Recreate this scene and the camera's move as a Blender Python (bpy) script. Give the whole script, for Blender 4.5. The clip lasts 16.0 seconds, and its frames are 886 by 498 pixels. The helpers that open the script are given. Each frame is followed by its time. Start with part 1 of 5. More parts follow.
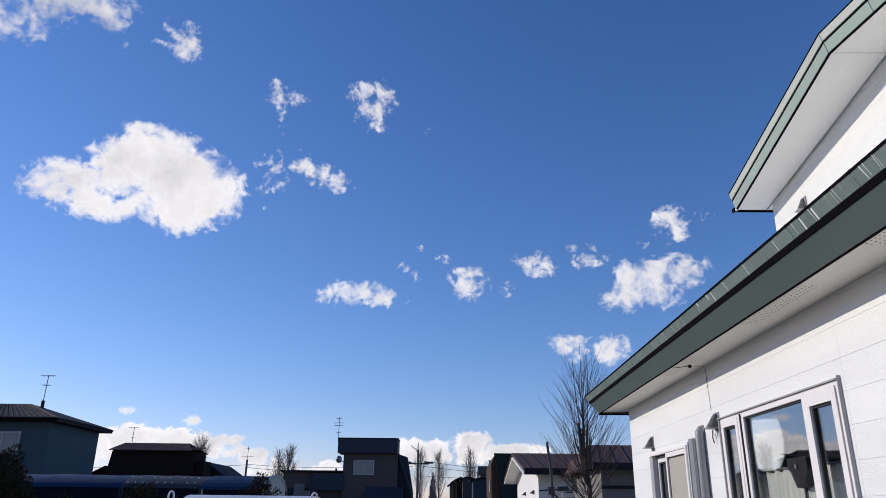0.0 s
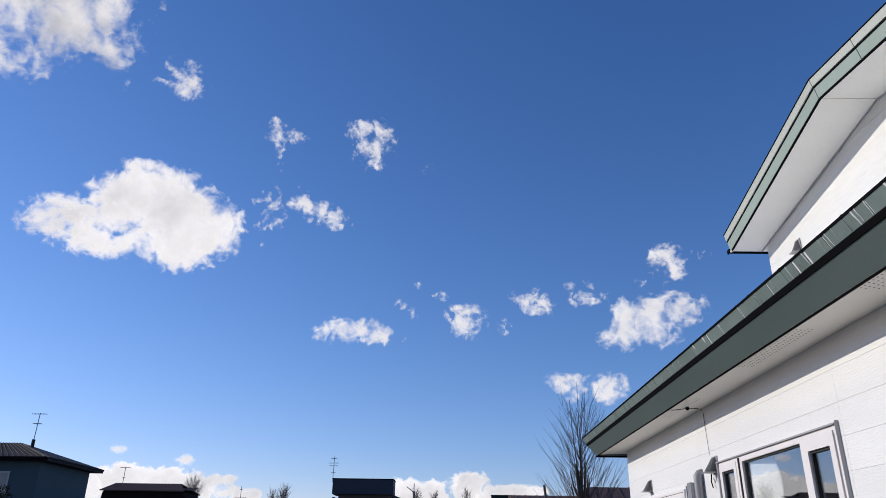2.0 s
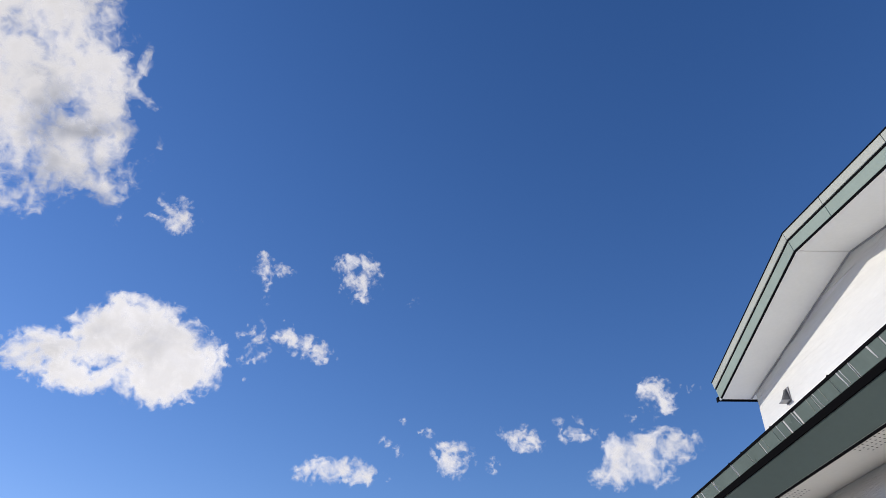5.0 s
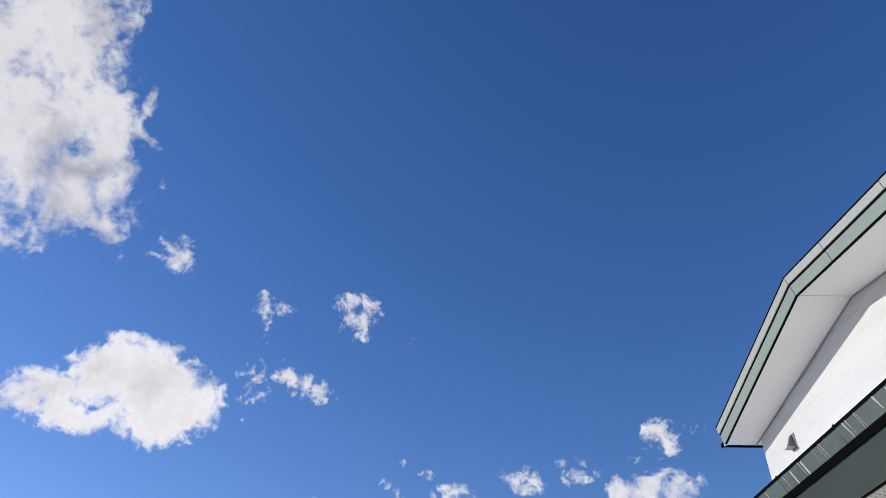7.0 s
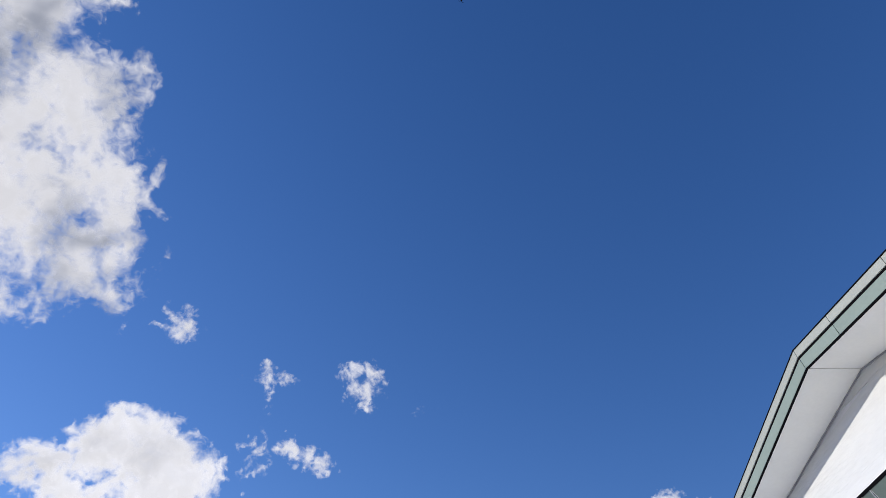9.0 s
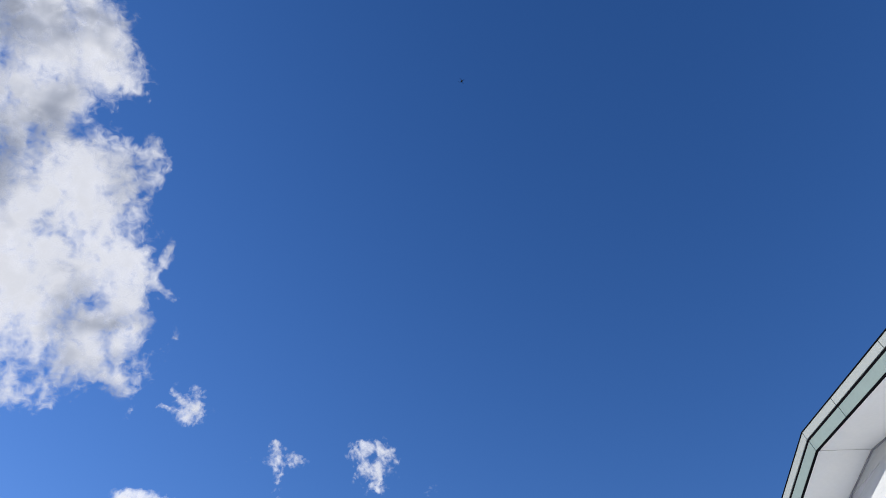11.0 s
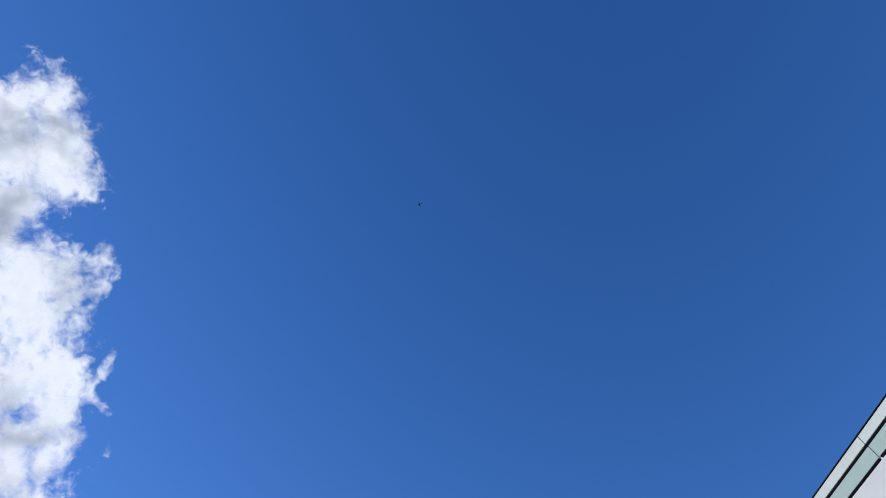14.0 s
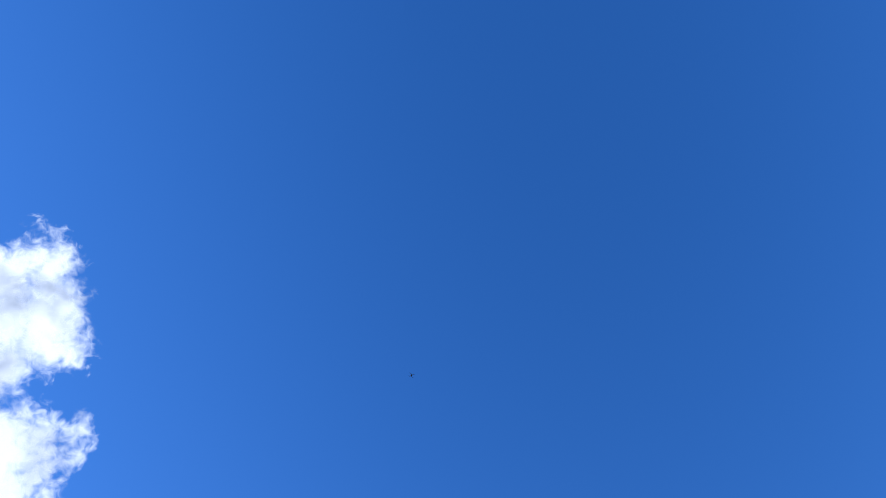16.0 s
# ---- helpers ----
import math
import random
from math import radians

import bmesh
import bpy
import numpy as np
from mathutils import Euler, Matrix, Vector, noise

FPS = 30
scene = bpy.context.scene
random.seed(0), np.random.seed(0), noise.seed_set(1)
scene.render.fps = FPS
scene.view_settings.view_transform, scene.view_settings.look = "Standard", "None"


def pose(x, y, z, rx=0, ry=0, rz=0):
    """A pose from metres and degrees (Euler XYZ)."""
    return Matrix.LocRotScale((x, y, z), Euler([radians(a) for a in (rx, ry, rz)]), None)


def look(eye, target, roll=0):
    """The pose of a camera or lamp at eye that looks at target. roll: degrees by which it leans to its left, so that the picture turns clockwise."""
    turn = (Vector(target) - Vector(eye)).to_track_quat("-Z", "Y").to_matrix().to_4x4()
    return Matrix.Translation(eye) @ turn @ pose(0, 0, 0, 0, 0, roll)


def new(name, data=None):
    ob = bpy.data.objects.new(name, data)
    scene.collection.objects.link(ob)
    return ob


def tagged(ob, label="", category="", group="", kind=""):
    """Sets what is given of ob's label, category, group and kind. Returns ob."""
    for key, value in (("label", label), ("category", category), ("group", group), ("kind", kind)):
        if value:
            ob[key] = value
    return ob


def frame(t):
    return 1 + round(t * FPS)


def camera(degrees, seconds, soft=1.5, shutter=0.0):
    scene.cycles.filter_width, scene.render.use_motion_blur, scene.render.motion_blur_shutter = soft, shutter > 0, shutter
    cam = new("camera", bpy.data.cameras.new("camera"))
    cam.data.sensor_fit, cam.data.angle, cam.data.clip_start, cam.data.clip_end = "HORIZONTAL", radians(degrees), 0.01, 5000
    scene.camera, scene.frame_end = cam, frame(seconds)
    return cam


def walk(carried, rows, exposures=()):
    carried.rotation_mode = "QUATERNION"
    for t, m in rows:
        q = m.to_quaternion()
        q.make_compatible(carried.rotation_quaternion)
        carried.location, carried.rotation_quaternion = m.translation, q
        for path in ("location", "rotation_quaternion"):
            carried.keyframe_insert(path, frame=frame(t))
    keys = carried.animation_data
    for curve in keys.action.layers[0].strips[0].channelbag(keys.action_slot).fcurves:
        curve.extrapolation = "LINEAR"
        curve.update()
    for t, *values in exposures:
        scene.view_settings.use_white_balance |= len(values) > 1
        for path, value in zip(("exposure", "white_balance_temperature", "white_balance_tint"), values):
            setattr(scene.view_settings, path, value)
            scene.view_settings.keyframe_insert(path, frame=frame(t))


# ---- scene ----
DEG = 63.82
cam = camera(DEG, 16.0, soft=0.8)
PATH = [
    (0.0, pose(-0.006, 0.001, 1.606, 110.18, -0.65, 0.61)),
    (0.5, pose(0.001, -0.002, 1.601, 110.41, -0.66, 0.58)),
    (1.0, pose(0.003, -0.009, 1.612, 110.82, -0.64, 0.53)),
    (1.5, pose(0.004, -0.010, 1.624, 111.61, -0.67, 0.41)),
    (2.0, pose(0.009, -0.014, 1.637, 113.18, -0.77, 0.33)),
    (2.5, pose(0.019, -0.029, 1.670, 115.62, -0.82, 0.21)),
    (3.0, pose(0.024, -0.052, 1.729, 118.49, -0.73, 0.06)),
    (3.5, pose(0.040, -0.066, 1.764, 121.11, -0.56, -0.18)),
    (4.0, pose(0.028, -0.072, 1.773, 122.76, -0.44, -0.52)),
    (6.5, pose(0.013, -0.092, 1.797, 125.40, -0.11, -0.63)),
    (7.0, pose(0.017, -0.103, 1.819, 127.00, -0.26, -0.59)),
    (7.5, pose(0.007, -0.118, 1.827, 128.49, -0.26, -0.50)),
    (8.0, pose(-0.042, -0.138, 1.839, 129.75, -0.17, -0.48)),
    (8.5, pose(-0.044, -0.204, 1.791, 130.86, -0.12, -0.16)),
    (9.0, pose(-0.068, -0.269, 1.784, 132.42, -0.12, -0.09)),
    (11.5, pose(-0.031, -0.603, 1.782, 140.44, 0.78, 1.71)),
    (12.0, pose(-0.002, -0.688, 1.778, 143.07, 0.86, 1.62)),
    (12.5, pose(-0.016, -0.759, 1.783, 145.47, 1.13, 1.19)),
    (13.0, pose(-0.012, -0.826, 1.759, 147.08, 1.42, 0.02)),
    (13.5, pose(-0.040, -0.879, 1.746, 147.66, 1.92, -1.11)),
    (14.0, pose(-0.086, -0.925, 1.739, 147.61, 2.60, -2.04)),
    (14.5, pose(-0.128, -0.969, 1.727, 148.10, 2.91, -2.66)),
    (15.0, pose(-0.168, -1.013, 1.716, 153.26, 2.92, -2.46)),
    (15.5, pose(-0.207, -1.055, 1.705, 159.11, 2.99, -2.44)),
    (16.0, pose(-0.246, -1.097, 1.693, 161.14, 2.96, -2.86)),
]
walk(cam, PATH, exposures=[(0.0, 0.02, 6750, 10), (4.0, -0.02, 6750, 10), (7.0, -0.05, 6650, 10), (9.2, -0.05, 6450, 10), (11.5, 0.02, 6150, 9), (12.5, 0.15, 6000, 8), (14.5, 0.26, 6000, 8), (16.0, 0.58, 5500, 7)])

# ---- world and sun ----
SUN_EL, SUN_AZ = 19.2, -73.0          # degrees; azimuth from +y, positive to +x
world = bpy.data.worlds.new("sky")
scene.world = world
world.use_nodes = True
wn, wl = world.node_tree.nodes, world.node_tree.links
wn.clear()
sky = wn.new("ShaderNodeTexSky")
sky.sky_type = "NISHITA"
sky.sun_disc = False
sky.sun_elevation = radians(SUN_EL)
sky.sun_rotation = radians(SUN_AZ)
sky.air_density, sky.dust_density, sky.ozone_density = 1.0, 0.05, 2.8
bg = wn.new("ShaderNodeBackground")
bg.inputs["Strength"].default_value = 0.146
tone = wn.new("ShaderNodeVectorMath")
tone.operation = "MULTIPLY"
tone.inputs[1].default_value = (0.74, 0.86, 1.18)
wo = wn.new("ShaderNodeOutputWorld")
wl.new(sky.outputs[0], tone.inputs[0])
split, join = wn.new("ShaderNodeSeparateColor"), wn.new("ShaderNodeCombineColor")
wl.new(tone.outputs[0], split.inputs[0])
for ch, (gain, power) in enumerate(((0.695, 1.33), (0.765, 1.08), (0.905, 0.985))):   # deeper, clearer blue away from the sun
    pw, gn_ = wn.new("ShaderNodeMath"), wn.new("ShaderNodeMath")
    pw.operation, gn_.operation = "POWER", "MULTIPLY"
    pw.inputs[1].default_value, gn_.inputs[1].default_value = power, gain
    wl.new(split.outputs[ch], pw.inputs[0])
    wl.new(pw.outputs[0], gn_.inputs[0])
    wl.new(gn_.outputs[0], join.inputs[ch])
wl.new(join.outputs[0], bg.inputs[0])
wl.new(bg.outputs[0], wo.inputs[0])

sun = new("sun", bpy.data.lights.new("sun", "SUN"))
sun.data.energy, sun.data.angle, sun.data.color = 2.9, radians(0.5), (1.0, 0.94, 0.86)
sv = Vector((math.sin(radians(SUN_AZ)) * math.cos(radians(SUN_EL)), math.cos(radians(SUN_AZ)) * math.cos(radians(SUN_EL)), math.sin(radians(SUN_EL))))
sun.matrix_world = look(sv * 60, (0, 0, 0))


# ---- materials ----
def mat(name, col, rough=0.6, metal=0.0, vary=0.12, scale=3.0, fine=60.0, bump=0.0, stretch=(1, 1, 1), spec=0.5, piece=0.0, rib=0.0):
    """Procedural paint, metal or wood: two scales of tone, fine relief, a little piece-to-piece change."""
    m = bpy.data.materials.new(name)
    m.use_nodes = True
    n, l = m.node_tree.nodes, m.node_tree.links
    b = n["Principled BSDF"]
    b.inputs["Metallic"].default_value = metal
    b.inputs["Specular IOR Level"].default_value = spec
    tc, mp = n.new("ShaderNodeTexCoord"), n.new("ShaderNodeMapping")
    mp.inputs["Scale"].default_value = stretch
    l.new(tc.outputs["Object"], mp.inputs[0])
    big, small = n.new("ShaderNodeTexNoise"), n.new("ShaderNodeTexNoise")
    for t, s, d in ((big, scale, 4.0), (small, fine, 6.0)):
        t.inputs["Scale"].default_value, t.inputs["Detail"].default_value = s, d
        l.new(mp.outputs[0], t.inputs["Vector"])
    add = n.new("ShaderNodeMath")
    add.operation = "MULTIPLY_ADD"
    add.inputs[1].default_value = 0.45
    l.new(small.outputs["Fac"], add.inputs[0])
    l.new(big.outputs["Fac"], add.inputs[2])
    val = add.outputs[0]
    if piece:
        oi, pm = n.new("ShaderNodeObjectInfo"), n.new("ShaderNodeMath")
        pm.operation = "MULTIPLY_ADD"
        pm.inputs[1].default_value = piece
        l.new(oi.outputs["Random"], pm.inputs[0])
        l.new(val, pm.inputs[2])
        val = pm.outputs[0]
    rng = n.new("ShaderNodeMapRange")
    rng.inputs["From Min"].default_value, rng.inputs["From Max"].default_value = 0.4, 1.05
    rng.inputs["To Min"].default_value, rng.inputs["To Max"].default_value = 1 - vary, 1 + vary
    l.new(val, rng.inputs["Value"])
    mul = n.new("ShaderNodeVectorMath")
    mul.operation = "SCALE"
    mul.inputs[0].default_value = col
    l.new(rng.outputs[0], mul.inputs["Scale"])
    l.new(mul.outputs[0], b.inputs["Base Color"])
    rr = n.new("ShaderNodeMapRange")
    rr.inputs["From Min"].default_value, rr.inputs["From Max"].default_value = 0.3, 0.7
    rr.inputs["To Min"].default_value, rr.inputs["To Max"].default_value = max(0.02, rough - 0.1), min(1, rough + 0.1)
    l.new(big.outputs["Fac"], rr.inputs["Value"])
    l.new(rr.outputs[0], b.inputs["Roughness"])
    if bump:
        bp = n.new("ShaderNodeBump")
        bp.inputs["Strength"].default_value, bp.inputs["Distance"].default_value = 0.6, bump
        if rib:                                                # fine level grooves pressed into the sheet
            sp, ph, sn, mx = n.new("ShaderNodeSeparateXYZ"), n.new("ShaderNodeMath"), n.new("ShaderNodeMath"), n.new("ShaderNodeMath")
            ph.operation, sn.operation, mx.operation = "MULTIPLY", "SINE", "MULTIPLY_ADD"
            ph.inputs[1].default_value, mx.inputs[1].default_value = math.tau / rib, 0.03
            l.new(tc.outputs["Object"], sp.inputs[0])
            l.new(sp.outputs["Z"], ph.inputs[0])
            l.new(ph.outputs[0], sn.inputs[0])
            l.new(sn.outputs[0], mx.inputs[0])
            l.new(small.outputs["Fac"], mx.inputs[2])
            l.new(mx.outputs[0], bp.inputs["Height"])
        else:
            l.new(small.outputs["Fac"], bp.inputs["Height"])
        l.new(bp.outputs[0], b.inputs["Normal"])
    return m


M = {
    "siding": mat("white_siding", (0.775, 0.775, 0.755), 0.6, vary=0.07, scale=1.6, fine=45, bump=0.006, stretch=(1, 0.35, 2.2), piece=0.12, rib=0.02),
    "upper_siding": mat("upper_siding", (0.745, 0.748, 0.715), 0.65, vary=0.10, scale=1.6, fine=18, bump=0.007, stretch=(1, 0.35, 2.0), piece=0.1),
    "caulk": mat("white_sealant", (0.80, 0.80, 0.79), 0.6, vary=0.1, fine=20),
    "seal": mat("joint_sealant", (0.80, 0.79, 0.79), 0.7),
    "soffit": mat("soffit_board", (0.94, 0.92, 0.85), 0.6, vary=0.05, scale=2, fine=30),
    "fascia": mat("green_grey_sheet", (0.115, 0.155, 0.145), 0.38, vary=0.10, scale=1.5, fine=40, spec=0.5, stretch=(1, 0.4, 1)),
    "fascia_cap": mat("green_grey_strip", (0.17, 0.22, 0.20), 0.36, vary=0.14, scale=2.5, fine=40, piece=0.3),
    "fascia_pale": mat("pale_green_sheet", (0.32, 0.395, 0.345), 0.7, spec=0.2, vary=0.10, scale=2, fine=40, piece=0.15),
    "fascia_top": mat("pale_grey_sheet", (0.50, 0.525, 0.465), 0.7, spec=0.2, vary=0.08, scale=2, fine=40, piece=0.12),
    # black for metal edges, and for shade painted into the eave gaps
    "black": mat("black_edge_and_gap_shade", (0.006, 0.006, 0.007), 0.9, vary=0.2, spec=0.03),
    "roof_green": mat("green_metal_roof", (0.10, 0.14, 0.12), 0.4, vary=0.1),
    # unseen roof top, made pale as a reflector for the upper soffit
    "bounce_roof": mat("unseen_bounce_roof", (0.80, 0.80, 0.78), 0.6, vary=0.1),
    "frame": mat("cream_window_frame", (0.80, 0.76, 0.73), 0.4, vary=0.04, fine=20),
    "frame_edge": mat("grey_trim_and_recess_shade", (0.36, 0.36, 0.37), 0.45, vary=0.08),
    "alu": mat("grey_aluminium", (0.30, 0.30, 0.31), 0.45, 0.5, vary=0.1, fine=25),
    "pvc": mat("grey_plastic_pipe", (0.30, 0.30, 0.31), 0.45, vary=0.1, fine=12),
    "rubber": mat("black_rubber", (0.015, 0.015, 0.016), 0.7, vary=0.2),
    "cloth": mat("white_curtain_cloth", (0.82, 0.84, 0.80), 0.9, vary=0.06, fine=90),
    "blind": mat("pale_blind", (0.62, 0.64, 0.64), 0.7, vary=0.05),
    "shutter": mat("beige_panel", (0.42, 0.38, 0.32), 0.6, vary=0.05, fine=20),
    "plaster": mat("room_plaster", (0.62, 0.60, 0.57), 0.9, vary=0.1),
    "paper": mat("white_shade", (0.86, 0.88, 0.87), 0.8, vary=0.03),
    "dark": mat("dark_plastic", (0.03, 0.03, 0.035), 0.5, vary=0.1),
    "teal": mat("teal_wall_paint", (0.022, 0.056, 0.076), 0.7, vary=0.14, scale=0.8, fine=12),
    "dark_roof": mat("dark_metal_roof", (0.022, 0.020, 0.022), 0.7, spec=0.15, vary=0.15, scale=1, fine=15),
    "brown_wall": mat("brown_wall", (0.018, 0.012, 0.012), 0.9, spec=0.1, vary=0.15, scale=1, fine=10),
    "brown_roof": mat("brown_metal_roof", (0.09, 0.055, 0.05), 0.8, spec=0.12, vary=0.15, scale=1.5, fine=25, piece=0.25),
    "grey_wall": mat("warm_grey_wall", (0.075, 0.062, 0.057), 0.85, vary=0.10, scale=0.8, fine=12),
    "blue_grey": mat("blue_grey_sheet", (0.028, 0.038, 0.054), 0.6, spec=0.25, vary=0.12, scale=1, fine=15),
    "white_wall": mat("white_house_wall", (0.74, 0.73, 0.71), 0.75, vary=0.06, scale=1, fine=12, bump=0.003),
    "grey_stucco": mat("grey_stucco", (0.17, 0.16, 0.15), 0.85, vary=0.10, scale=1, fine=20),
    "wood": mat("brown_cladding", (0.065, 0.038, 0.024), 0.8, spec=0.2, vary=0.25, scale=2, fine=30, stretch=(1, 1, 0.2)),
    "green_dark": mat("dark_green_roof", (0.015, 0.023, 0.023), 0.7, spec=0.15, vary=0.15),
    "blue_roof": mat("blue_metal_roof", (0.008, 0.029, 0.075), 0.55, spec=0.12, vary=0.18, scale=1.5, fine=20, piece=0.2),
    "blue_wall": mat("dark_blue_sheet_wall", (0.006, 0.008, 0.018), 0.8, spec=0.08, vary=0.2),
    "shed_end": mat("pale_sheet_end", (0.42, 0.42, 0.36), 0.6, vary=0.1),
    "glass_dark": mat("window_glass", (0.10, 0.12, 0.14), 0.08, vary=0.15, scale=0.8, spec=0.8),
    "white_metal": mat("white_vehicle_paint", (0.72, 0.73, 0.74), 0.3, vary=0.05, scale=2),
    "tyre": mat("tyre_rubber", (0.02, 0.02, 0.02), 0.85),
    "pole": mat("weathered_pole", (0.10, 0.095, 0.09), 0.8, vary=0.2, fine=20),
    "steel": mat("dull_steel", (0.22, 0.22, 0.23), 0.45, 0.7, vary=0.15),
    "bark": mat("grey_brown_bark", (0.07, 0.055, 0.045), 0.9, vary=0.3, scale=5, fine=60, bump=0.01),
    "twig": mat("dark_twig_bark", (0.05, 0.036, 0.03), 0.9, vary=0.3, scale=4),
    "far_twig": mat("pale_birch_twigs", (0.26, 0.22, 0.19), 0.9, vary=0.2),
    "leaf": mat("dull_evergreen_leaf", (0.027, 0.022, 0.010), 0.85, spec=0.15, vary=0.45, scale=6, fine=30),
    "earth": mat("dry_grass_earth", (0.20, 0.178, 0.14), 0.95, vary=0.3, scale=0.4, fine=4),
    "drone": mat("dark_grey_plastic", (0.05, 0.05, 0.055), 0.5, vary=0.1),
    "stone": mat("grey_stone", (0.12, 0.11, 0.105), 0.9, vary=0.2),
}

g = bpy.data.materials.new("clear_window_glass")
g.use_nodes = True
gn, gl = g.node_tree.nodes, g.node_tree.links
gn.clear()
go, gm, gt, gg, gf = (gn.new("ShaderNode" + k) for k in ("OutputMaterial", "MixShader", "BsdfTransparent", "BsdfGlossy", "LayerWeight"))
gp, gq = gn.new("ShaderNodeMath"), gn.new("ShaderNodeMath")
gp.operation, gq.operation = "POWER", "MULTIPLY_ADD"
gp.inputs[1].default_value = 3.0
gq.inputs[1].default_value, gq.inputs[2].default_value = 0.85, 0.15
gl.new(gf.outputs["Facing"], gp.inputs[0])
gl.new(gp.outputs[0], gq.inputs[0])
gg.inputs["Roughness"].default_value = 0.015
gt.inputs[0].default_value = (0.96, 0.97, 0.97, 1)
gl.new(gq.outputs[0], gm.inputs[0])
gl.new(gt.outputs[0], gm.inputs[1])
gl.new(gg.outputs[0], gm.inputs[2])
gl.new(gm.outputs[0], go.inputs[0])
M["glass"] = g

# cloud: density grown into the mesh, finer wisps from noise; glows like far haze, with sun and shade painted into the
# glow
def cloud_mat(name, lo, hi, full, most, drift=(0, 0, 0)):
    c = bpy.data.materials.new(name)
    c.use_nodes = True
    c.cycles.emission_sampling = "NONE"
    cn, cl = c.node_tree.nodes, c.node_tree.links
    cn.clear()
    co, cm, ct, ca, ce, cd = (cn.new("ShaderNode" + k) for k in ("OutputMaterial", "MixShader", "BsdfTransparent", "AddShader", "Emission", "BsdfDiffuse"))
    at = cn.new("ShaderNodeAttribute")
    at.attribute_name = "puff"
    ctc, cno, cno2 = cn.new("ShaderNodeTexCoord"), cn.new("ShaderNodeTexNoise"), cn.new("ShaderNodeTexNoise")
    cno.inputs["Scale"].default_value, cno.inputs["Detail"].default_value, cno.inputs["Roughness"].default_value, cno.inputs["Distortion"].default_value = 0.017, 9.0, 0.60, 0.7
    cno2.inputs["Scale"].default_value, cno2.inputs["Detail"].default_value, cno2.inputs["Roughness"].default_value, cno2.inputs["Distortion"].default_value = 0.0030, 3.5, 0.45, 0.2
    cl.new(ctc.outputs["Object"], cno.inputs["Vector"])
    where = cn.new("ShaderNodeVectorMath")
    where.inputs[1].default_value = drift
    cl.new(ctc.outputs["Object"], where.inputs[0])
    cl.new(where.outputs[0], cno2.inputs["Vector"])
    sub = cn.new("ShaderNodeMath")
    sub.operation = "SUBTRACT"
    sub.inputs[1].default_value = 0.5
    cl.new(cno.outputs["Fac"], sub.inputs[0])
    mad = cn.new("ShaderNodeMath")
    mad.operation = "MULTIPLY_ADD"
    mad.inputs[1].default_value = 1.3
    cl.new(sub.outputs[0], mad.inputs[0])
    cl.new(at.outputs["Fac"], mad.inputs[2])
    al = cn.new("ShaderNodeMapRange")
    al.interpolation_type = "SMOOTHSTEP"
    al.inputs["From Min"].default_value, al.inputs["From Max"].default_value = -0.04, full
    al.inputs["To Max"].default_value = most
    cl.new(mad.outputs[0], al.inputs["Value"])
    shade = cn.new("ShaderNodeMapRange")                       # broad folds: shade painted into the glow by noise
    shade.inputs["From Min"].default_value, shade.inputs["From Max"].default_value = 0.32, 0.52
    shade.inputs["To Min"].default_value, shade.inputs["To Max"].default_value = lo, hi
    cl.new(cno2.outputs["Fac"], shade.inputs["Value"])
    thin = cn.new("ShaderNodeMapRange")                        # thin billows glow brighter than the thick core, sun passing through painted in
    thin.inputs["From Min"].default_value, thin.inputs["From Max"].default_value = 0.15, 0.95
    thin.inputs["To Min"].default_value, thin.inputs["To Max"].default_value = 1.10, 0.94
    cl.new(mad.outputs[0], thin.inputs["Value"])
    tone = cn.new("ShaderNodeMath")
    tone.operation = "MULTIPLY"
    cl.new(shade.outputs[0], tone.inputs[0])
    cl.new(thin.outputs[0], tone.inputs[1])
    painted_fold = cn.new("ShaderNodeMapRange")                        # painted light: dim folds tinted sky blue, bright billows sun white
    painted_fold.inputs["From Min"].default_value, painted_fold.inputs["From Max"].default_value = 0.35, 0.75
    cl.new(tone.outputs[0], painted_fold.inputs["Value"])
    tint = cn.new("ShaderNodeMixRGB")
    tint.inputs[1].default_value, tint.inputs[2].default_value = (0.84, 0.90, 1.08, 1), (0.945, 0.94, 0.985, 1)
    cl.new(painted_fold.outputs[0], tint.inputs[0])
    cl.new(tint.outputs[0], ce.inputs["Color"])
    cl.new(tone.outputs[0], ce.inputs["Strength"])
    cd.inputs["Color"].default_value = (0.15, 0.15, 0.16, 1)
    cl.new(ce.outputs[0], ca.inputs[0])
    cl.new(cd.outputs[0], ca.inputs[1])
    cl.new(al.outputs[0], cm.inputs[0])
    cl.new(ct.outputs[0], cm.inputs[1])
    cl.new(ca.outputs[0], cm.inputs[2])
    cl.new(cm.outputs[0], co.inputs[0])
    return c


M["cloud"] = cloud_mat("glowing_white_cloud", 0.70, 0.90, 0.80, 0.97)
M["cloud_bank"] = cloud_mat("low_cumulus", 0.62, 0.88, 0.42, 0.95)
M["cloud_thin"] = cloud_mat("thin_torn_cloud", 0.78, 0.92, 1.3, 0.92)
# the offset sets where the painted grey shade falls on the big cloud
M["cloud_painted_shade"] = cloud_mat("shade_painted_cloud", 0.34, 0.80, 0.95, 0.97, (194, -652, 0))


# ---- building helpers ----
def link(name, bm, material, parent=None, label="", smooth=False):
    me = bpy.data.meshes.new(name)
    bm.to_mesh(me)
    bm.free()
    if smooth:
        me.polygons.foreach_set("use_smooth", [True] * len(me.polygons))
    me.materials.append(M[material])
    ob = new(name, me)
    if parent is not None:
        ob.parent = parent
    if label:
        ob["label"] = label
    return ob


